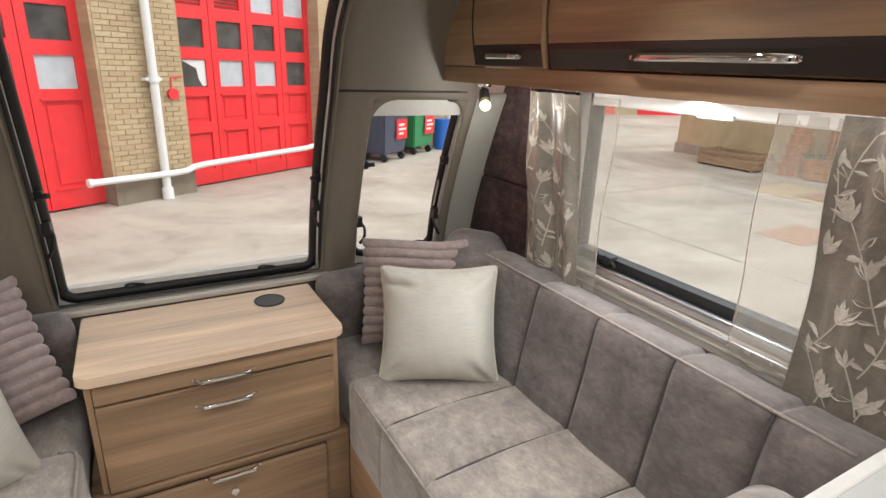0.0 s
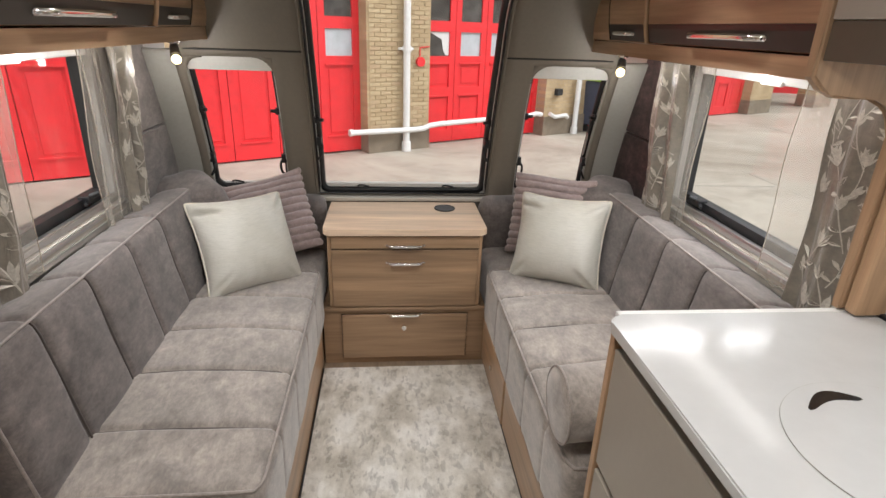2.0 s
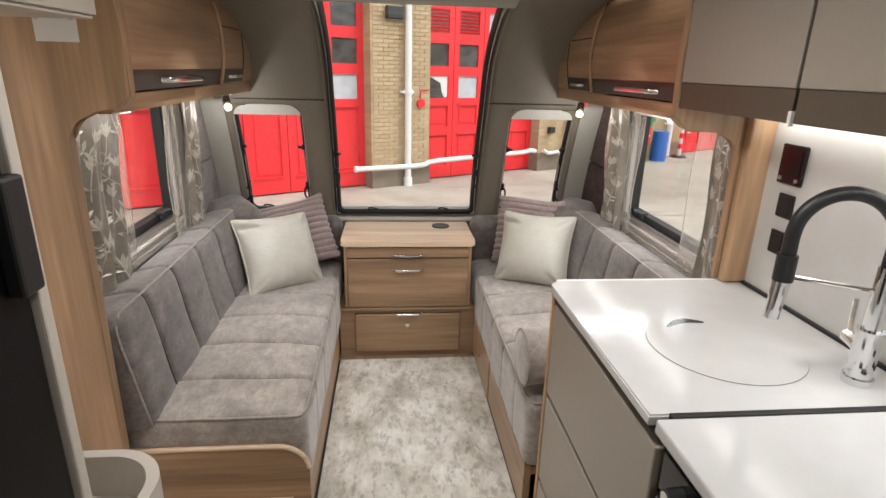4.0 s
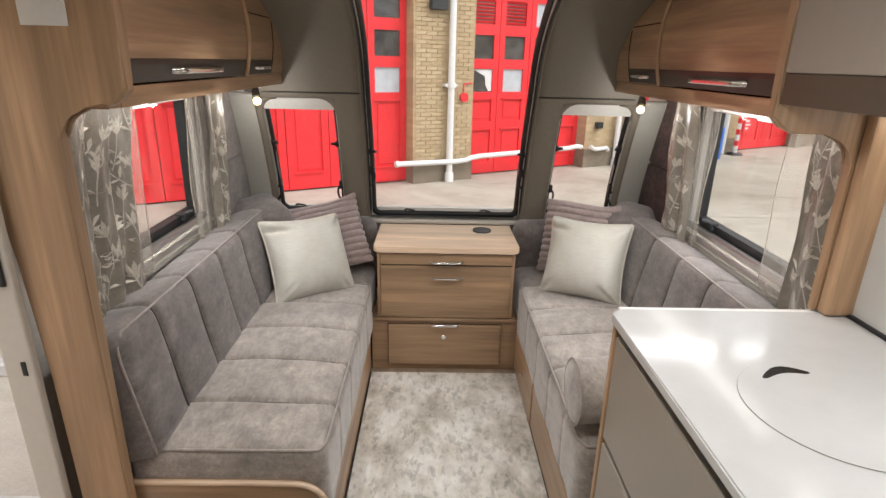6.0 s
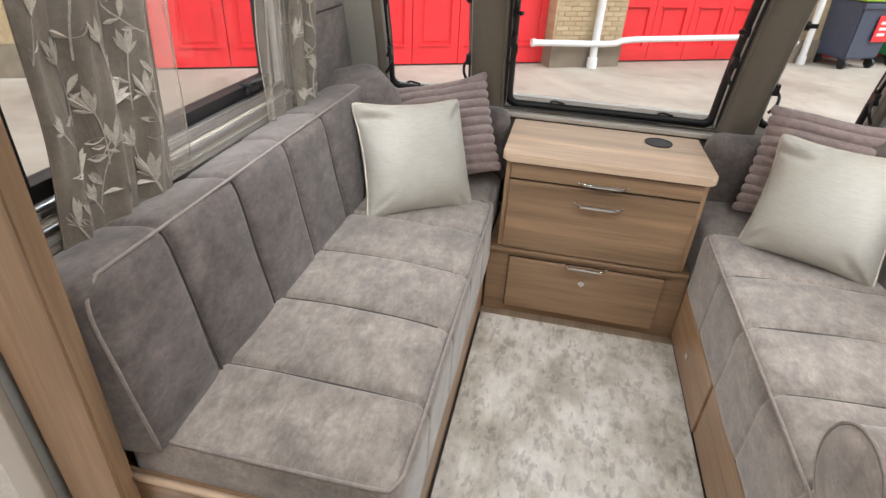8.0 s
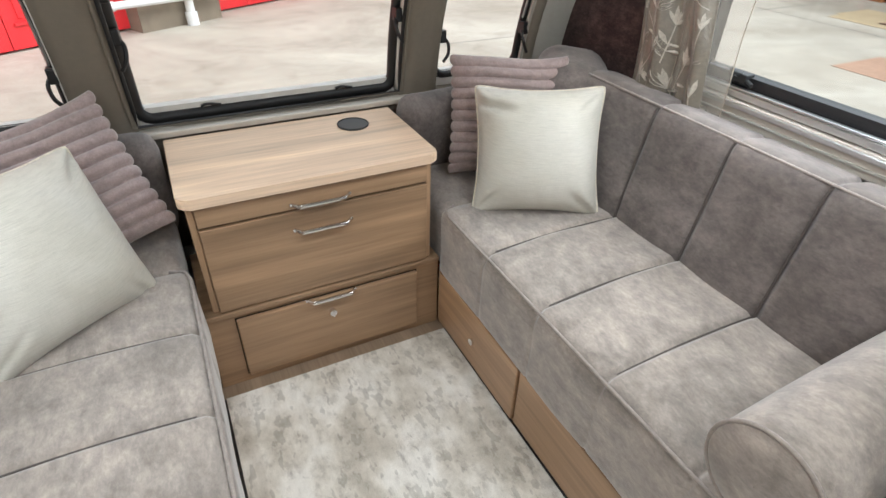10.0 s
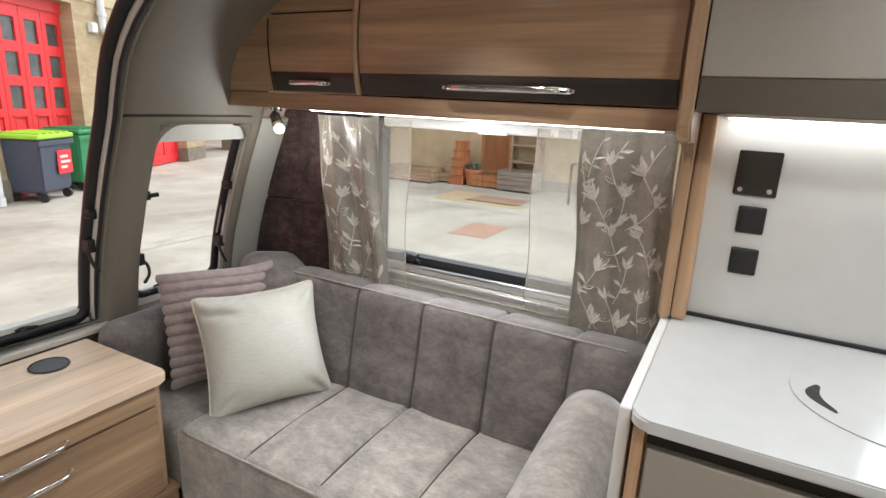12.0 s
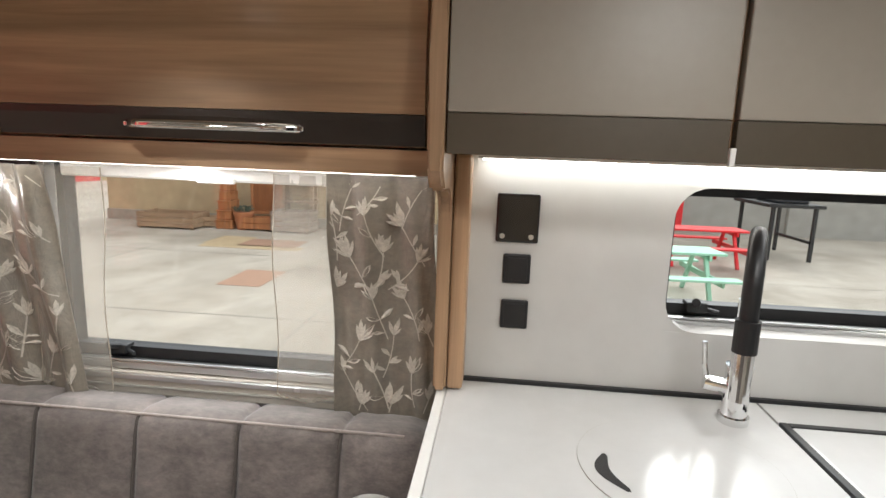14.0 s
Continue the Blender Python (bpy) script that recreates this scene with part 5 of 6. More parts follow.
def curtain(s, y0, y1, z0, z1, n, amp, mat, name, label, x, seed, flare=0.0, motif=0, pin=0.0):
    t = thing(name, label, "curtain", (s * x, (y0 + y1) / 2, z0))

    def at(u, v, lift=0.0):
        k = 1 - v
        yy = y0 + (y1 - y0) * (u + flare * k * (u - 0.5)) + pin * k * (y1 - y0)
        return Vector((s * (x - folds(u, k * 2, amp * (0.75 + 0.25 * k), n, seed) - 0.012 * k - lift), yy + 0.004 * math.sin(9 * v + seed), z0 + (z1 - z0) * v + 0.010 * math.sin(5 * u + seed) * k))
    us, vs = steps(0, 1, 90), steps(0, 1, 26)
    sheet("cloth", at, us, vs, mat, t)
    part("hem", tube([at(u, 0) for u in us], 0.0035, sides=5), mat, t)
    for u in (0, 1):
        part("side_hem", tube([at(u, v) for v in vs], 0.0016, sides=5), hem_m if mat is sheer_m else mat, t)
    if motif:
        rnd = random.Random(seed)
        bm = bmesh.new()
        w, h = abs(y1 - y0), z1 - z0

        def poly(pts):
            vs_ = []
            for p, q in pts:
                u, v = p / w, q / h
                if not (0.02 < u < 0.98 and 0.02 < v < 0.98):
                    return
                vs_.append(bm.verts.new(at(u, v, 0.0022)))
            bm.faces.new(vs_)

        def petal(px, py, a, ln, wd):
            ca, sa = math.cos(a), math.sin(a)
            out = [(0, 0), (0.3, wd * 0.55), (0.6, wd), (0.8, wd * 0.8), (1.06, 0.1 * wd), (0.8, -wd * 0.6), (0.55, -wd * 0.8), (0.25, -wd * 0.5)]
            k = [(px + ln * (c * ca - d * sa), py + ln * (c * sa + d * ca)) for c, d in out]
            for i in range(1, len(k) - 1):
                poly([k[0], k[i], k[i + 1]])

        def stem(points, wd):
            for (ax, ay), (bx_, by_) in zip(points, points[1:]):
                dx, dy = bx_ - ax, by_ - ay
                l = math.hypot(dx, dy) or 1
                nx, ny = -dy / l * wd, dx / l * wd
                poly([(ax - nx, ay - ny), (bx_ - nx, by_ - ny), (bx_ + nx, by_ + ny), (ax + nx, ay + ny)])

        cell_w, cell_h = 0.088, 0.094
        rows = int(h / cell_h) + 1
        cols = max(1, int(w / cell_w) + 1)
        for r in range(rows):
            for c_ in range(cols):
                px = (c_ + 0.35 + 0.5 * (r % 2) + rnd.uniform(-0.16, 0.16)) * cell_w
                py = (r + 0.45 + rnd.uniform(-0.2, 0.2)) * cell_h
                a = math.pi / 2 + rnd.uniform(-0.7, 0.7)
                size = rnd.uniform(0.038, 0.056)
                for da, k in ((-0.60, 0.8), (-0.28, 1.05), (0.05, 0.9), (0.30, 1.1), (0.66, 0.75)):
                    petal(px, py, a + da + rnd.uniform(-0.1, 0.1), size * k * rnd.uniform(0.85, 1.15), 0.13)
                bend = rnd.uniform(-0.3, 0.3)
                pts = [(px, py)]
                for k in range(1, 7):
                    f = k / 6
                    pts.append((px - 0.11 * f * math.cos(a + bend * f), py - 0.11 * f * math.sin(a + bend * f)))
                stem(pts, 0.0015)
                for _ in range(rnd.randint(2, 4)):
                    q = pts[rnd.randint(3, 5)]
                    petal(q[0], q[1], a + rnd.uniform(0.7, 1.4) * rnd.choice((-1.0, 1.0)), rnd.uniform(0.026, 0.042), 0.18)
        part("woven_pattern", bm, flower_m, t, "pale woven flower sprigs", True)["kind"] = "stuff"
    return t


FL = "taupe satin curtain with pale woven flower sprigs at the window"
SH = "sheer beige voile net curtain at the window"
curtain(1, 1.055, 1.322, 0.862, 1.485, 2.0, 0.010, curtain_m, "curtain", FL, 1.085, 1, 0.0, 1, -0.12)
curtain(1, 1.31, 1.465, 0.895, 1.478, 2.5, 0.005, sheer_m, "net_curtain", SH, 1.098, 2, 0.05, 0, -0.1)
curtain(1, 2.07, 2.325, 0.862, 1.478, 1.7, 0.018, curtain_m, "curtain", FL, 1.068, 3, 0.20, 1, -0.30)
curtain(1, 1.915, 2.12, 0.885, 1.478, 2.5, 0.008, sheer_m, "net_curtain", SH, 1.082, 4, 0.0)
curtain(-1, 1.175, 1.525, 0.866, 1.478, 2.6, 0.014, curtain_m, "curtain", FL, 1.078, 5, -0.12, 1, -0.26)
curtain(-1, 1.475, 1.575, 0.885, 1.478, 2.0, 0.005, sheer_m, "net_curtain", SH, 1.096, 6, 0.05, 0, -0.5)
curtain(-1, 2.10, 2.35, 0.862, 1.478, 1.7, 0.018, curtain_m, "curtain", FL, 1.068, 7, -0.45, 1, -0.35)
curtain(-1, 1.93, 2.15, 0.875, 1.478, 2.5, 0.012, sheer_m, "net_curtain", SH, 1.082, 8, -0.1, 0, -0.22)

# ---------------------------------------------------------------- the yard outside
bm = bmesh.new()
bmesh.ops.create_grid(bm, x_segments=2, y_segments=2, size=900, matrix=Matrix.Translation((0, 0, GROUND)))
setting(link("ground", bm, concrete_m), "worn pale concrete station yard", "ground")
ANG = radians(29)
FRAME = Matrix.Translation((0.12, 10.38, GROUND)) @ Matrix.Rotation(ANG, 4, "Z")
# local: x along the facade, y into the building, z up from the ground
BAY, PIER, DOOR_H = 3.06, 1.30, 3.86
hall = thing("fire_station", "yellow brick fire station with red bay doors", "building", FRAME.translation)


def local(bm):
    return moved(bm, FRAME)


def house_part(name, bm, mat, parent=hall, label=""):
    """A mesh kept in the facade's own axes, so that its courses run along the wall."""
    me = bpy.data.meshes.new(name)
    bmesh.ops.recalc_face_normals(bm, faces=bm.faces)
    bm.to_mesh(me)
    bm.free()
    me.materials.append(mat)
    ob = new(name, me)
    ob.parent = parent
    bpy.context.view_layer.update()
    ob.matrix_parent_inverse = parent.matrix_world.inverted()
    ob.matrix_basis = FRAME
    if label:
        ob["label"] = label
    return ob


starts = [-PIER / 2 + k * (BAY + PIER) + (0.86 if k < 0 else 0) for k in range(-4, 5)]
widths = [PIER, PIER, PIER, 0.44] + [PIER] * 5
for k, u in enumerate(starts):
    house_part("pier", box(u, u + widths[k], 0, 0.6, 0, DOOR_H), brick_m)
    house_part("plinth", box(u - 0.01, u + widths[k] + 0.01, -0.03, 0.6, 0, 0.42), plain_mat("dirty_plinth", (0.21, 0.17, 0.125), 0.9, 0, 0.2, 6, 0.2) if k == 0 else bpy.data.materials["dirty_plinth"])
L0, L1 = starts[0], starts[-1] + PIER
house_part("upper_wall", box(L0, L1, 0.0, 0.5, DOOR_H, 7.6), brick_m)
house_part("render_band", box(L0, L1, -0.02, 0.0, DOOR_H + 0.12, DOOR_H + 0.66), stone_m)
house_part("string_course", box(L0, L1, -0.06, 0.1, DOOR_H + 0.66, DOOR_H + 0.74), stone_m)
house_part("roof", box(L0 - 0.2, L1 + 0.2, -0.3, 5, 7.6, 7.75), plain_mat("slate", (0.1, 0.1, 0.11), 0.7))
house_part("side_wall", box(L0 - 0.1, L0, 0.0, 5, 0, 7.6), brick_m)
house_part("back_wall", box(L0, L1, 4.8, 5, 0, 7.6), brick_m)


def bay_door(u0, papered, BAY=BAY, louvres=(), tall=False):
    d = new("bay_door")
    d.parent = hall
    d.matrix_parent_inverse = hall.matrix_world.inverted()
    d["label"] = "red panelled bay door with small panes"
    y = 0.30
    leaf = BAY / 4
    house_part("lintel", box(u0, u0 + BAY, y - 0.06, y + 0.2, 3.62, DOOR_H), red_m, d)
    for i in range(4):
        a, b = u0 + i * leaf + 0.006, u0 + (i + 1) * leaf - 0.006
        bm = bmesh.new()
        st = 0.125
        box(a, a + st, y - 0.025, y + 0.03, 0.03, 3.62, bm=bm)
        box(b - st, b, y - 0.025, y + 0.03, 0.03, 3.62, bm=bm)
        for z0, z1 in ((0.03, 0.30 if tall else 0.27), (0.30, 0.31) if tall else (0.95, 1.10), (1.53, 1.68), (2.12, 2.31), (2.75, 2.95), (3.39, 3.62)):
            box(a + st, b - st, y - 0.025, y + 0.03, z0, z1, bm=bm)
        for z0, z1 in ((0.31, 1.53),) if tall else ((0.27, 0.95), (1.10, 1.53)):
            box(a + st, b - st, y + 0.005, y + 0.03, z0, z1, bm=bm)
            box(a + st + 0.05, b - st - 0.05, y - 0.008, y + 0.005, z0 + 0.06, z1 - 0.06, 0.006, 1, bm=bm)
        for z0, z1 in ((1.53, 1.56), (0.30, 0.33) if tall else (0.92, 0.95)):
            box(a + st - 0.02, b - st + 0.02, y - 0.05, y - 0.025, z0, z1, bm=bm)
        lf = house_part("leaf", bm, red_m, d)
        for r, (z0, z1) in enumerate(((1.68, 2.12), (2.31, 2.75), (2.95, 3.39))):
            if (i, r) in louvres:
                for q in range(7):
                    z = z0 + (z1 - z0) * (q + 0.5) / 7
                    house_part("slat", moved(box(a + st, b - st, -0.004, 0.004, -0.03, 0.03), pose(0, y + 0.004, z, 38, 0, 0)), red_m, lf)
            pale = (i, r) in papered
            house_part("pane", box(a + st, b - st, y + 0.01, y + 0.02, z0, z1), pale_pane_m if pale else dark_pane_m, lf)
    return d


bay_door(starts[4] + PIER, {(1, 0), (2, 0), (2, 2), (3, 2)}, BAY, ((0, 2), (1, 2)))
u = starts[4] + PIER + 0.131
paper = thing("torn_paper", "torn white paper stuck inside a door pane", "paper", FRAME @ Vector((u + 0.2, 0.3, 1.9)))
house_part("sheet", prism([(u + 0.05, 2.11), (u + 0.50, 2.115), (u + 0.505, 1.70), (u + 0.43, 1.69), (u + 0.36, 1.80), (u + 0.33, 1.98), (u + 0.22, 2.03), (u + 0.14, 2.07)], 1, 0.302, 0.306), whitepipe_m, paper)
bay_door(starts[3] + widths[3], {(2, 0), (3, 0)}, tall=True)
bay_door(starts[2] + PIER, {(1, 0)}, tall=True)
bay_door(starts[5] + PIER, set(), 2.45)
house_part("pier", box(starts[5] + PIER + 2.45, starts[6], 0, 0.6, 0, DOOR_H), brick_m)
bay_door(starts[1] + PIER, set(), tall=True)
bay_door(starts[6] + PIER, set())


def sash(u, z, w, h):
    wn_ = new("window")
    wn_.parent = hall
    wn_.matrix_parent_inverse = hall.matrix_world.inverted()
    house_part("pane", box(u, u + w, -0.012, -0.004, z, z + h), dark_pane_m, wn_)
    bm = bmesh.new()
    for k in range(4):
        x = u + w * k / 3
        box(x - 0.025, x + 0.025, -0.05, -0.012, z, z + h, bm=bm)
    for k in range(4):
        q = z + h * k / 3
        box(u - 0.04, u + w + 0.04, -0.045, -0.013, q - 0.022, q + 0.022, bm=bm)
    house_part("frame", bm, whitepipe_m, wn_)
    house_part("sill", box(u - 0.12, u + w + 0.12, -0.14, 0, z - 0.10, z - 0.03), whitepipe_m, wn_)


for k, u in enumerate(starts[1:-1]):
    for du in (0.79, 2.35):
        sash(u + du, DOOR_H + 0.98, 1.05, 1.45)

# pipes on the pier
drain = thing("drainpipe", "white cast iron drainpipe on the brick pier", "pipe", FRAME @ Vector((0.18, -0.1, 0)))
house_part("pipe", cylinder((0.09, -0.11, 0.06), (0.09, -0.11, 6.8), 0.062, 18), whitepipe_m, drain)
house_part("shoe", cylinder((0.09, -0.12, 0.0), (0.09, -0.11, 0.18), 0.085, 18), whitepipe_m, drain)
for z in (1.78, 3.45, 5.2):
    house_part("collar", cylinder((0.09, -0.11, z), (0.09, -0.11, z + 0.09), 0.082, 18), whitepipe_m, drain)
    house_part("bracket", box(-0.04, 0.22, -0.12, 0.0, z + 0.02, z + 0.065), whitepipe_m, drain)
rail = thing("rail_pipe", "white horizontal pipe running along the bay doors", "pipe", FRAME @ Vector((0, -0.15, 0.45)))
house_part("pipe", tube([(-1.05, -0.16, 0.43), (0.2, -0.16, 0.40), (0.45, -0.16, 0.41), (0.56, -0.16, 0.45), (0.8, -0.16, 0.47), (3.1, -0.16, 0.50), (3.35, -0.16, 0.53), (3.5, -0.14, 0.50)], 0.05, sides=12), whitepipe_m, rail)
house_part("end_cap", cylinder((-1.09, -0.16, 0.43), (-1.03, -0.16, 0.43), 0.062, 14), whitepipe_m, rail)
bell = thing("alarm_bell", "small red fire alarm unit on the pier", "alarm", FRAME @ Vector((0.5, -0.05, 1.5)))
house_part("body", cylinder((0.42, 0, 1.60), (0.42, -0.07, 1.60), 0.085, 20), red_m, bell)
house_part("conduit", tube([(0.42, -0.02, 1.70), (0.42, -0.02, 1.84), (0.62, -0.02, 1.86)], 0.012), red_m, bell)
lampbox = thing("floodlight", "dark floodlight box high on the brick pier", "lamp", FRAME @ Vector((-0.2, -0.05, 3.2)))
house_part("housing", box(-0.36, -0.02, -0.14, -0.02, 3.10, 3.32, 0.02), metal_dark, lampbox)
house_part("bracket", box(-0.24, -0.14, -0.03, 0, 3.14, 3.28), metal_dark, lampbox)
drain3 = thing("drainpipe", "white drainpipe high on the brick wall between windows", "pipe", FRAME @ Vector((8.35, -0.1, 0)))
house_part("pipe", tube(smooth_path([(8.35, -0.11, 7.4), (8.35, -0.11, 5.0), (8.35, -0.11, 3.6), (8.40, -0.11, 3.45), (8.60, -0.11, 3.2), (8.66, -0.11, 3.0), (8.66, -0.11, 0.05)], 4), 0.075, sides=14), whitepipe_m, drain3)
for z in (3.72, 5.1):
    house_part("collar", cylinder((8.35, -0.11, z), (8.35, -0.11, z + 0.1), 0.098, 16), whitepipe_m, drain3)
meter = thing("junction_box", "small white box on the brick wall", "box", FRAME @ Vector((8.05, -0.05, 3.4)))
house_part("case", box(7.95, 8.17, -0.10, 0, 3.34, 3.56, 0.012), whitepipe_m, meter)
house_part("lid", box(7.965, 8.155, -0.112, -0.10, 3.355, 3.545, 0.006), whitepipe_m, meter)
drain2 = thing("drainpipe", "white drainpipe on the far brick pier", "pipe", FRAME @ Vector((4.55, -0.1, 0)))
house_part("pipe", cylinder((4.62, -0.11, 0.02), (4.62, -0.11, 6.8), 0.06, 16), whitepipe_m, drain2)
house_part("collar", cylinder((4.62, -0.11, 1.9), (4.62, -0.11, 1.99), 0.08, 16), whitepipe_m, drain2)
house_part("shoe", cylinder((4.62, -0.11, 0), (4.62, -0.11, 0.15), 0.08, 16), whitepipe_m, drain2)
tapbox = thing("outdoor_tap", "black tap box with white pipe on the brick wall", "tap", FRAME @ Vector((4.1, -0.05, 1.0)))
house_part("box", box(3.98, 4.14, -0.10, 0, 0.88, 1.02), metal_dark, tapbox)
house_part("pipe", tube([(3.78, -0.12, 0.5), (3.95, -0.12, 0.42), (4.3, -0.12, 0.44), (4.36, -0.12, 0.38)], 0.045), whitepipe_m, tapbox)


def wheelie(at, rot, body, lid, w=1.25, d=0.75, h=1.12, sign=True):
    m = Matrix.Translation((*at, GROUND)) @ Matrix.Rotation(rot, 4, "Z")
    t = thing("waste_container", "large wheeled waste container with red notice", "bin", (*at, GROUND))
    bm = bmesh.new()
    a = [bm.verts.new((sx * w * k / 2, sy * d * k / 2, z)) for z, k in ((0.18, 0.86), (h, 1.0)) for sx, sy in ((-1, -1), (1, -1), (1, 1), (-1, 1))]
    bm.faces.new(a[:4][::-1])
    bm.faces.new(a[4:])
    for i in range(4):
        bm.faces.new((a[i], a[(i + 1) % 4], a[4 + (i + 1) % 4], a[4 + i]))
    bmesh.ops.bevel(bm, geom=bm.edges[:], offset=0.03, segments=2, affect="EDGES")
    part("body", moved(bm, m), body, t)
    bm = box(-w / 2 - 0.04, w / 2 + 0.04, -d / 2 - 0.04, d / 2 + 0.04, h, h + 0.09, 0.03)
    for k in range(5):
        box(-w / 2 + 0.1 + k * (w - 0.2) / 4 - 0.04, -w / 2 + 0.1 + k * (w - 0.2) / 4 + 0.04, -d / 2, d / 2, h + 0.085, h + 0.12, 0.01, 1, bm=bm)
    part("lid", moved(bm, m), lid, t)
    part("rim", moved(box(-w / 2 - 0.03, w / 2 + 0.03, -d / 2 - 0.03, -d / 2 + 0.02, h - 0.12, h - 0.03, 0.01), m), body, t)
    for sx in (-1, 1):
        for sy in (-1, 1):
            c = Vector((sx * w * 0.36, sy * d * 0.36, 0.09))
            part("wheel", moved(cylinder(c + Vector((-0.03, 0, 0)), c + Vector((0.03, 0, 0)), 0.09, 16), m), black_m, t)
    if sign:
        sg = part("notice", moved(box(-0.02, w * 0.42, -d * 0.475 - 0.035, -d * 0.475 - 0.025, 0.5, 0.95), m), red_m, t, "red notice panel")
        for z, x1 in ((0.80, 0.30), (0.70, 0.36), (0.60, 0.26)):
            part("text_bar", moved(box(0.06, x1, -d * 0.475 - 0.038, -d * 0.475 - 0.0355, z, z + 0.05), m), whitepipe_m, sg)


wheelie((5.03, 12.80), radians(32), bin_blue, lime_m, 1.0, 0.75, 1.18)
wheelie((6.19, 13.62), radians(30), bin_green, bin_green, 0.95, 0.75, 1.20)
wheelie((8.55, 15.75), radians(38), red_m, red_m, 0.95, 0.75, 1.15)
for at in ((7.95, 14.95), (8.2, 14.62)):
    post = thing("barrier_post", "white and red striped plastic barrier post on a black foot", "post", (*at, GROUND))
    part("foot", cylinder((*at, GROUND), (*at, GROUND + 0.06), 0.22, 20, 0.18), black_m, post)
    part("tube", cylinder((*at, GROUND + 0.06), (*at, GROUND + 0.98), 0.055, 16, 0.045), whitepipe_m, post)
    for z in (0.25, 0.55, 0.85):
        part("band", cylinder((*at, GROUND + z), (*at, GROUND + z + 0.14), 0.060, 16), red_m, post)
drum = thing("plastic_drum", "blue plastic drum standing in the yard", "drum", (7.24, 13.95, GROUND))
part("body", cylinder((7.24, 13.95, GROUND), (7.24, 13.95, GROUND + 0.80), 0.205, 28), blue_m, drum)
for z in (0.24, 0.52):
    part("hoop", cylinder((7.24, 13.95, GROUND + z), (7.24, 13.95, GROUND + z + 0.035), 0.216, 28), blue_m, drum)
pot = thing("red_tub", "red plastic tub standing in the yard", "tub", (10.9, 17.1, GROUND))
part("body", cylinder((10.9, 17.1, GROUND), (10.9, 17.1, GROUND + 0.75), 0.26, 24, 0.36), red_m, pot)
part("rim", tube([(10.9 + 0.36 * math.cos(a), 17.1 + 0.36 * math.sin(a), GROUND + 0.75) for a in steps(0, 2 * math.pi, 24)[:-1]], 0.03, closed=True), red_m, pot)

# yard wall to the right
yw = thing("yard_wall", "buff brick yard wall", "wall", (13.9, 5, GROUND))
part("wall", box(13.85, 14.2, -0.8, 11.6, GROUND, 3.4), stone_m, yw)
part("plinth", box(13.78, 13.85, -0.8, 11.6, GROUND, GROUND + 0.28), plain_mat("wall_foot", (0.35, 0.32, 0.27), 0.9, 0, 0.15, 6, 0.2), yw)
part("board", box(13.80, 13.85, 7.2, 9.2, 1.0, 1.28), bpy.data.materials["wall_foot"], yw)


def plank_crate(name, label, at, size, rows, mat, rot=0.0):
    m = Matrix.Translation((*at, GROUND)) @ Matrix.Rotation(rot, 4, "Z")
    w, d, h = size
    t = thing(name, label, "crate", (*at, GROUND))
    gap = 0.02
    ph = (h - 0.04) / rows - gap
    for r in range(rows):
        z = 0.04 + r * (ph + gap)
        for b in ((-w / 2, -w / 2 + 0.03, -d / 2, d / 2), (w / 2 - 0.03, w / 2, -d / 2, d / 2), (-w / 2 + 0.03, w / 2 - 0.03, -d / 2, -d / 2 + 0.03), (-w / 2 + 0.03, w / 2 - 0.03, d / 2 - 0.03, d / 2)):
            part("plank", moved(box(*b, z, z + ph, 0.006, 1), m), mat, t)
    for sx in (-1, 1):
        for sy in (-1, 1):
            x, y = sx * (w / 2 - 0.06), sy * (d / 2 - 0.06)
            part("post", moved(box(x - 0.03, x + 0.03, y - 0.03, y + 0.03, 0, h), m), mat, t)
    part("floor_board", moved(box(-w / 2 + 0.03, w / 2 - 0.03, -d / 2 + 0.03, d / 2 - 0.03, 0.05, 0.07), m), mat, t)


grey_planks = wood_mat("grey_planks", (0.30, 0.25, 0.21), 1, 0.8)
orange_planks = wood_mat("orange_stained_planks", (0.42, 0.18, 0.07), 2, 0.7)
plank_crate("wooden_planter", "long low slatted wooden planter by the wall", (12.95, 9.15), (0.8, 1.5, 0.42), 3, planks_m)
plank_crate("wooden_planter", "grey slatted wooden planter by the wall", (13.2, 6.05), (0.7, 1.0, 0.55), 4, grey_planks)
plank_crate("wooden_planter", "low orange-stained planter under the trellis", (13.2, 6.95), (0.5, 0.95, 0.35), 2, orange_planks)
plank_crate("wooden_planter", "small brown planter beside stacked boxes", (13.25, 8.25), (0.4, 0.55, 0.30), 2, planks_m)
stack = thing("stacked_planters", "terracotta-coloured stepped stack of planters", "planter", (13.2, 7.85, GROUND))
for k in range(5):
    part("tier", box(12.98 + 0.05 * k, 13.55, 7.62 + 0.03 * k, 8.05 - 0.01 * k, GROUND + 0.24 * k, GROUND + 0.24 * k + 0.2, 0.012, 1), orange_planks, stack)
    part("rim", box(12.96 + 0.05 * k, 13.57, 7.60 + 0.03 * k, 8.07 - 0.01 * k, GROUND + 0.24 * k + 0.2, GROUND + 0.24 * k + 0.232, 0.008, 1), orange_planks, stack)
tp = thing("plant_pot", "terracotta pot with a low dark plant", "pot", (13.15, 7.38, GROUND))
part("pot", cylinder((13.15, 7.38, GROUND), (13.15, 7.38, GROUND + 0.42), 0.17, 24, 0.24), terra_m, tp)
part("rim", cylinder((13.15, 7.38, GROUND + 0.38), (13.15, 7.38, GROUND + 0.45), 0.255, 24), terra_m, tp)
rnd = random.Random(5)
bm = bmesh.new()
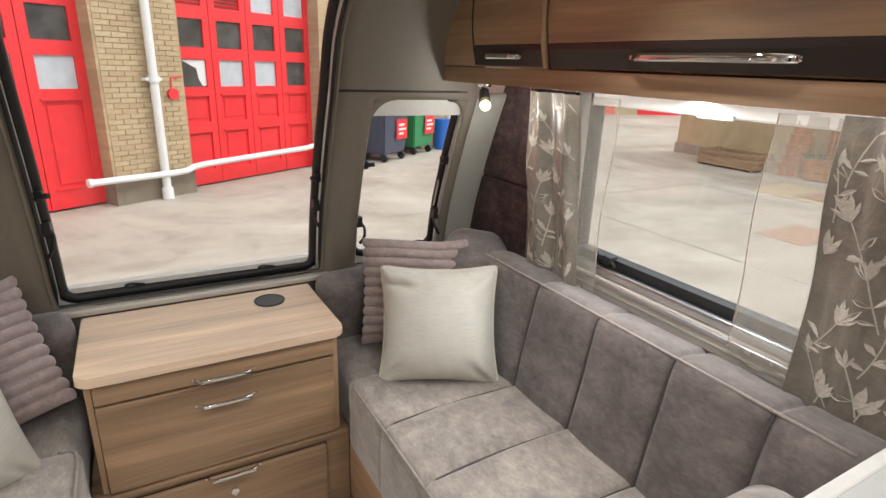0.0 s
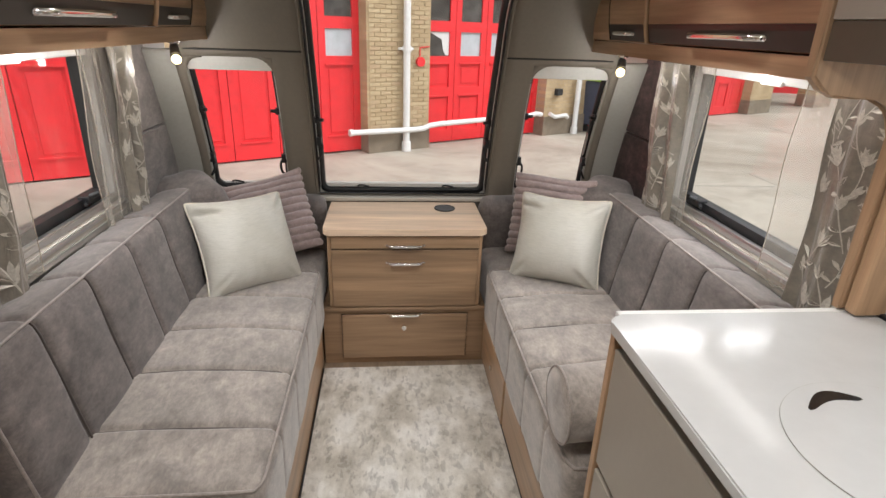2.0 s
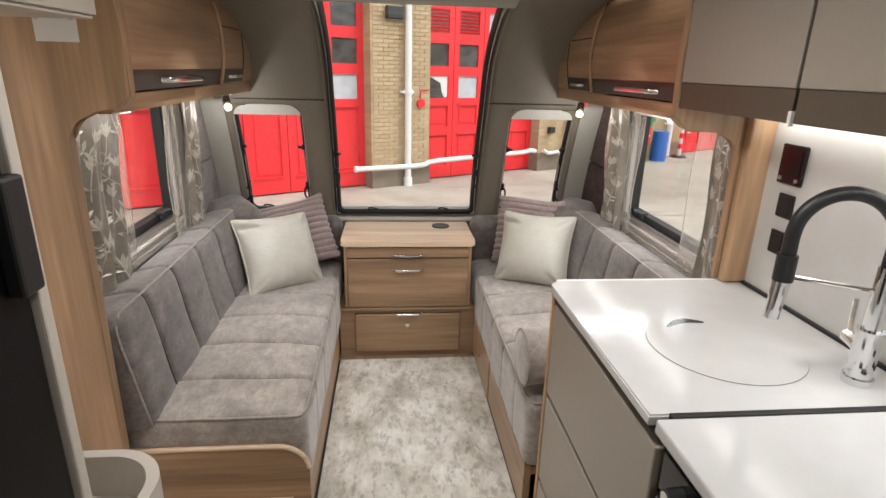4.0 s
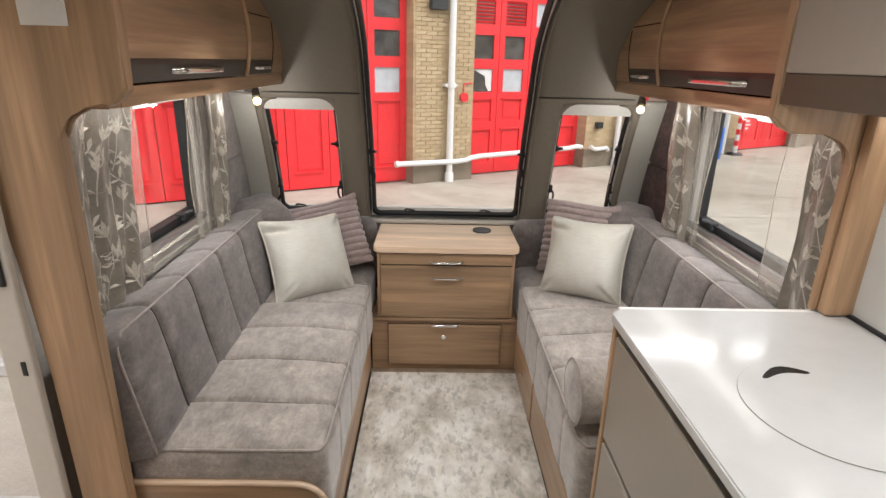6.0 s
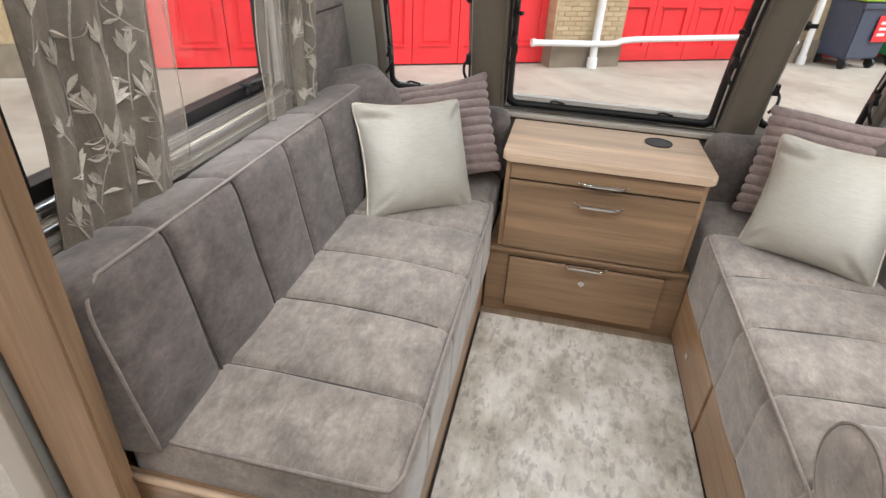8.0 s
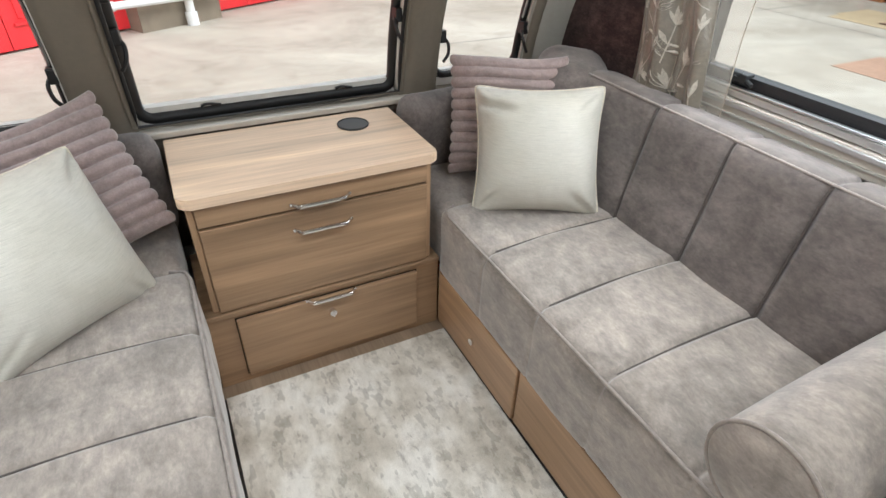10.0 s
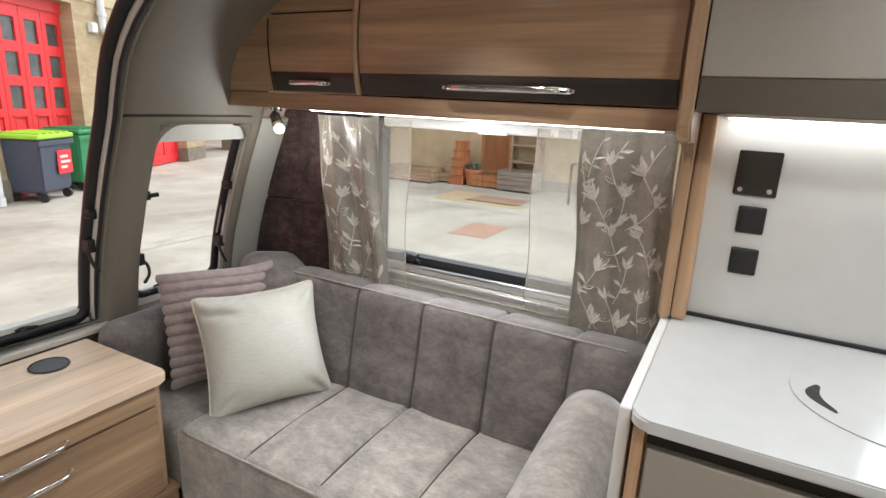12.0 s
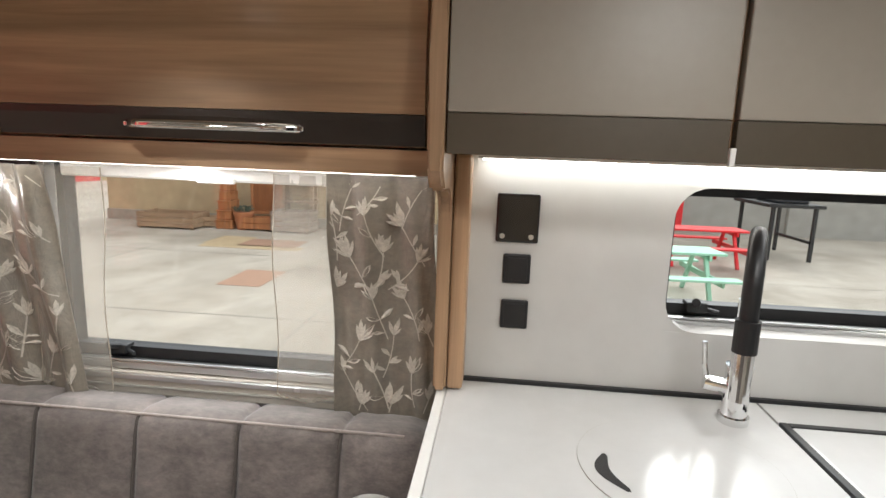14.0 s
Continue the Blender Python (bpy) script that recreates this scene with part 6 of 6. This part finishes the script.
for _ in range(90):
    a, r = rnd.uniform(0, 6.28), 0.24 * math.sqrt(rnd.random())
    p = Vector((13.15 + r * math.cos(a), 7.38 + r * math.sin(a), GROUND + 0.44 + 0.13 * rnd.random()))
    d = Vector((rnd.uniform(-1, 1), rnd.uniform(-1, 1), rnd.uniform(0.1, 1))).normalized() * 0.09
    q = d.orthogonal().normalized() * 0.03
    vs_ = [bm.verts.new(v) for v in (p, p + d * 0.5 + q, p + d, p + d * 0.5 - q)]
    bm.faces.new(vs_)
part("leaves", bm, plain_mat("dark_leaves", (0.03, 0.05, 0.03), 0.6), tp)
tr = thing("trellis_panel", "orange-stained lattice trellis panel against the wall", "trellis", (13.5, 6.95, GROUND))
bm = bmesh.new()
part("backing", box(13.60, 13.62, 6.52, 7.32, GROUND + 0.36, GROUND + 1.5), orange_planks, tr)
for b in ((6.48, 6.55, 0, 1.55), (7.29, 7.36, 0, 1.55), (6.55, 7.29, 1.47, 1.55), (6.55, 7.29, 0.36, 0.43)):
    box(13.53, 13.60, b[0], b[1], GROUND + b[2], GROUND + b[3], bm=bm)
part("frame", bm, orange_planks, tr)
for k in range(-6, 9):
    for sgn in (1, -1):
        y0 = 6.55 + 0.1 * k
        pts = []
        for f in steps(0, 1, 20):
            y, z = y0 + f * 1.04, 0.43 + f * 1.04
            if sgn < 0:
                y = 13.84 - y
            if 6.55 <= y <= 7.29:
                pts.append((13.575 + 0.012 * sgn, y, GROUND + z))
        if len(pts) > 1:
            part("slat", tube([pts[0], pts[-1]], 0.013, sides=4), orange_planks, tr)
shelf = thing("garden_shelf", "weathered wooden ladder shelf by the wall", "shelf", (13.5, 6.1, GROUND))
for y in (5.65, 6.4):
    part("side_post", box(13.45, 13.52, y, y + 0.06, GROUND, GROUND + 1.75), planks_m, shelf)
    part("side_post", box(13.74, 13.80, y, y + 0.06, GROUND, GROUND + 1.75), planks_m, shelf)
for z in (0.7, 1.15, 1.6):
    part("board", box(13.42, 13.80, 5.62, 6.49, GROUND + z, GROUND + z + 0.05), planks_m, shelf)
tarp = thing("blue_boards", "blue painted boards fixed on the yard wall", "board", (13.83, 6.2, 1.0))
for y0 in (5.5, 6.1, 6.7):
    part("board", box(13.80, 13.848, y0, y0 + 0.5, 1.0, 1.55, 0.01, 1), blue_m, tarp)
hr = thing("handrail", "grey metal handrail hoop in the yard", "rail", (12.6, 4.3, GROUND))
for x in (12.0, 12.9):
    part("post", cylinder((x, 4.35, GROUND), (x, 4.35, GROUND + 0.95), 0.03, 10), metal_dark, hr)
part("top_bar", cylinder((11.98, 4.35, GROUND + 0.93), (12.92, 4.35, GROUND + 0.93), 0.03, 10), metal_dark, hr)
# patches in the concrete
for (x0, x1, y0, y1), mat in (((7.65, 8.75, 4.5, 5.2), patch_m), ((10.9, 11.8, 5.2, 6.5), patch_m), ((10.6, 11.0, 5.0, 7.2), pale_patch_m), ((11.0, 12.0, 6.5, 7.3), pale_patch_m)):
    setting(link("road_patch", box(x0, x1, y0, y1, GROUND + 0.001, GROUND + 0.006), mat), "reddish paving patch in the concrete yard", "paving")
for x0, x1, y0, y1 in ((6.2, 6.23, -9, 9), (10.0, 10.03, -9, 14), (3, 14, 3.2, 3.23), (3, 14, 8.0, 8.03), (-8, 14, -1.0, -0.97)):
    setting(link("road_joint", box(x0, x1, y0, y1, GROUND + 0.001, GROUND + 0.003), joint_m), "dark joint between concrete slabs", "paving")


def picnic_table(at, rot, mat, label):
    m = Matrix.Translation((*at, GROUND)) @ Matrix.Rotation(rot, 4, "Z")
    t = thing("picnic_table", label, "table", (*at, GROUND))
    for k in range(5):
        part("top_plank", moved(box(-0.9, 0.9, -0.35 + 0.14 * k, -0.35 + 0.14 * k + 0.125, 0.72, 0.76, 0.005, 1), m), mat, t)
    for sy in (-1, 1):
        for k in (0, 1):
            y = sy * 0.70 + (0.13 * k if sy > 0 else -0.13 * k - 0.12)
            part("bench_plank", moved(box(-0.9, 0.9, y, y + 0.12, 0.43, 0.465, 0.005, 1), m), mat, t)
    for x in (-0.65, 0.65):
        part("cross_bar", moved(box(x - 0.02, x + 0.02, -0.85, 0.85, 0.34, 0.43), m), mat, t)
        part("cross_bar", moved(box(x - 0.02, x + 0.02, -0.34, 0.34, 0.64, 0.72), m), mat, t)
        for sy in (-1, 1):
            part("leg", moved(tube([(x + 0.04, sy * 0.58, 0.0), (x + 0.04, sy * 0.22, 0.72)], 0.04, sides=4), m), mat, t)


picnic_table((8.75, -1.72), 1.62, mint_m, "mint green wooden picnic table")
picnic_table((11.8, -3.35), 1.6, red_m, "red wooden picnic table")
fr2 = thing("steel_frame_table", "dark steel bench frame in the yard", "bench", (13.3, -5.6, GROUND))
for x in (12.6, 14.2):
    for y in (-6.1, -5.2):
        part("leg", box(x, x + 0.07, y, y + 0.07, GROUND, GROUND + 1.2), metal_dark, fr2)
part("top", box(12.5, 14.4, -6.2, -5.0, GROUND + 1.2, GROUND + 1.28, 0.01), metal_dark, fr2)
part("lower_bar", box(12.6, 14.2, -6.1, -6.03, GROUND + 0.4, GROUND + 0.46), metal_dark, fr2)
part("machine", box(12.8, 13.9, -6.0, -5.3, GROUND + 1.28, GROUND + 1.75, 0.04), bin_black, fr2)
gw = thing("garage_wall", "grey concrete garage wall", "wall", (17, -6, GROUND))
part("wall", box(17.0, 17.3, -24, -0.9, GROUND, 3.6), plain_mat("grey_concrete_wall", (0.36, 0.35, 0.32), 0.85, 0, 0.14, 3, 0.15), gw)
for y in (-3.8, -8.0, -12.2):
    part("pilaster", box(16.85, 17.0, y, y + 0.4, GROUND, 3.6), bpy.data.materials["grey_concrete_wall"], gw)
sb = thing("notice_board", "red notice board on the grey garage wall", "sign", (16.9, -4.2, 0))
part("panel", box(16.93, 16.995, -4.62, -3.75, -0.5, 0.55, 0.01, 1), red_m, sb)
for z, y1 in ((0.36, -4.05), (0.28, -3.95), (0.20, -4.1)):
    part("text_bar", box(16.922, 16.929, -4.35, y1, z, z + 0.045), bin_black, sb)
part("return_wall", box(14.2, 17.3, -0.9, -0.7, GROUND, 3.4), stone_m, gw)
# far side of the yard
fw = thing("far_building", "brick building closing the far end of the yard", "building", (14, 24, GROUND))
part("wall", moved(box(-16, 16, 0, 0.5, 0, 6.5), Matrix.Translation((16, 24, GROUND)) @ Matrix.Rotation(radians(-14), 4, "Z")), stone_m, fw)
for k in range(-3, 4):
    part("red_door", moved(box(k * 4, k * 4 + 2.6, -0.05, 0.0, 0, 3.2), Matrix.Translation((16, 24, GROUND)) @ Matrix.Rotation(radians(-14), 4, "Z")), red_m, fw)
# unseen plain wall on the doorway side, added to cut low sky light
cw = thing("sky_blocker", "unseen plain brick wall added to block sky light from the doorway side", "building", (-9, -7, GROUND))
part("wall", box(-9.4, -9.0, -18, 1.2, GROUND, 7.4), brick_m, cw)
part("coping", box(-9.46, -8.94, -18, 1.2, 7.4, 7.5), stone_m, cw)
# beyond the doorway
step = thing("kerb_timber", "white painted low kerb timbers outside the doorway", "kerb", (-2.2, 1.0, GROUND))
for y in (1.80, 3.15):
    part("rail", box(-6.0, -1.55, y + 0.02, y + 0.13, GROUND, GROUND + 0.10, 0.012), kerb_m, step)
crate = thing("blue_crate", "blue plastic crate on the yard floor", "crate", (-4.8, 3.6, GROUND))
part("body", box(-5.2, -4.45, 3.4, 3.75, GROUND, GROUND + 0.14, 0.02), blue_m, crate)
part("rim", box(-5.22, -4.43, 3.38, 3.77, GROUND + 0.12, GROUND + 0.155, 0.01), blue_m, crate)

# ---------------------------------------------------------------- single bricks of the nearest pier


def brick_piece_material():
    m, nt, b = material("single_stock_brick", (0.42, 0.31, 0.18), 0.9)
    info = nt.nodes.new("ShaderNodeObjectInfo")
    v = mapped(nt)
    fine = noise_tex(nt, v, 28, 5, 0.7)
    c = ramp(nt, info.outputs["Random"], (0.0, (0.37, 0.275, 0.160)), (0.35, (0.42, 0.32, 0.190)), (0.7, (0.46, 0.36, 0.220)), (1.0, (0.41, 0.295, 0.180)))
    c = mix(nt, 0.7, c, ramp(nt, fine, (0.3, (0.68, 0.68, 0.68)), (0.7, (1.18, 1.18, 1.18))), "MULTIPLY")
    nt.links.new(c, b.inputs["Base Color"])
    bump(nt, b, fine, 0.5, 0.004)
    return m


pier = [o for o in hall.children if o.name.startswith("pier")][4]
piece_m = brick_piece_material()
meshes = {}
for kind, w in (("stretcher", 0.213), ("closer", 0.100)):
    bm = box(-w / 2, w / 2, -0.010, 0.03, -0.0325, 0.0325, 0.003, 1)
    me = bpy.data.meshes.new("brick")
    bm.to_mesh(me)
    bm.free()
    me.materials.append(piece_m)
    meshes[kind] = me
rnd = random.Random(9)
inv = pier.matrix_world.inverted()
rows = int((DOOR_H - 0.43) / 0.075)
for r in range(rows):
    z = 0.43 + 0.0375 + 0.075 * r
    x = -PIER / 2 + 0.003
    kinds = ["stretcher"] * 5 + ["closer"] if r % 2 == 0 else ["closer"] + ["stretcher"] * 5
    total = sum(0.225 if k == "stretcher" else 0.112 for k in kinds)
    x += (PIER - total) / 2
    for k in kinds:
        w = 0.225 if k == "stretcher" else 0.112
        ob = new("brick", meshes[k])
        ob.parent = pier
        ob.matrix_basis = Matrix.Translation((x + w / 2, -0.001 + rnd.uniform(-0.003, 0.003), z))
        x += w
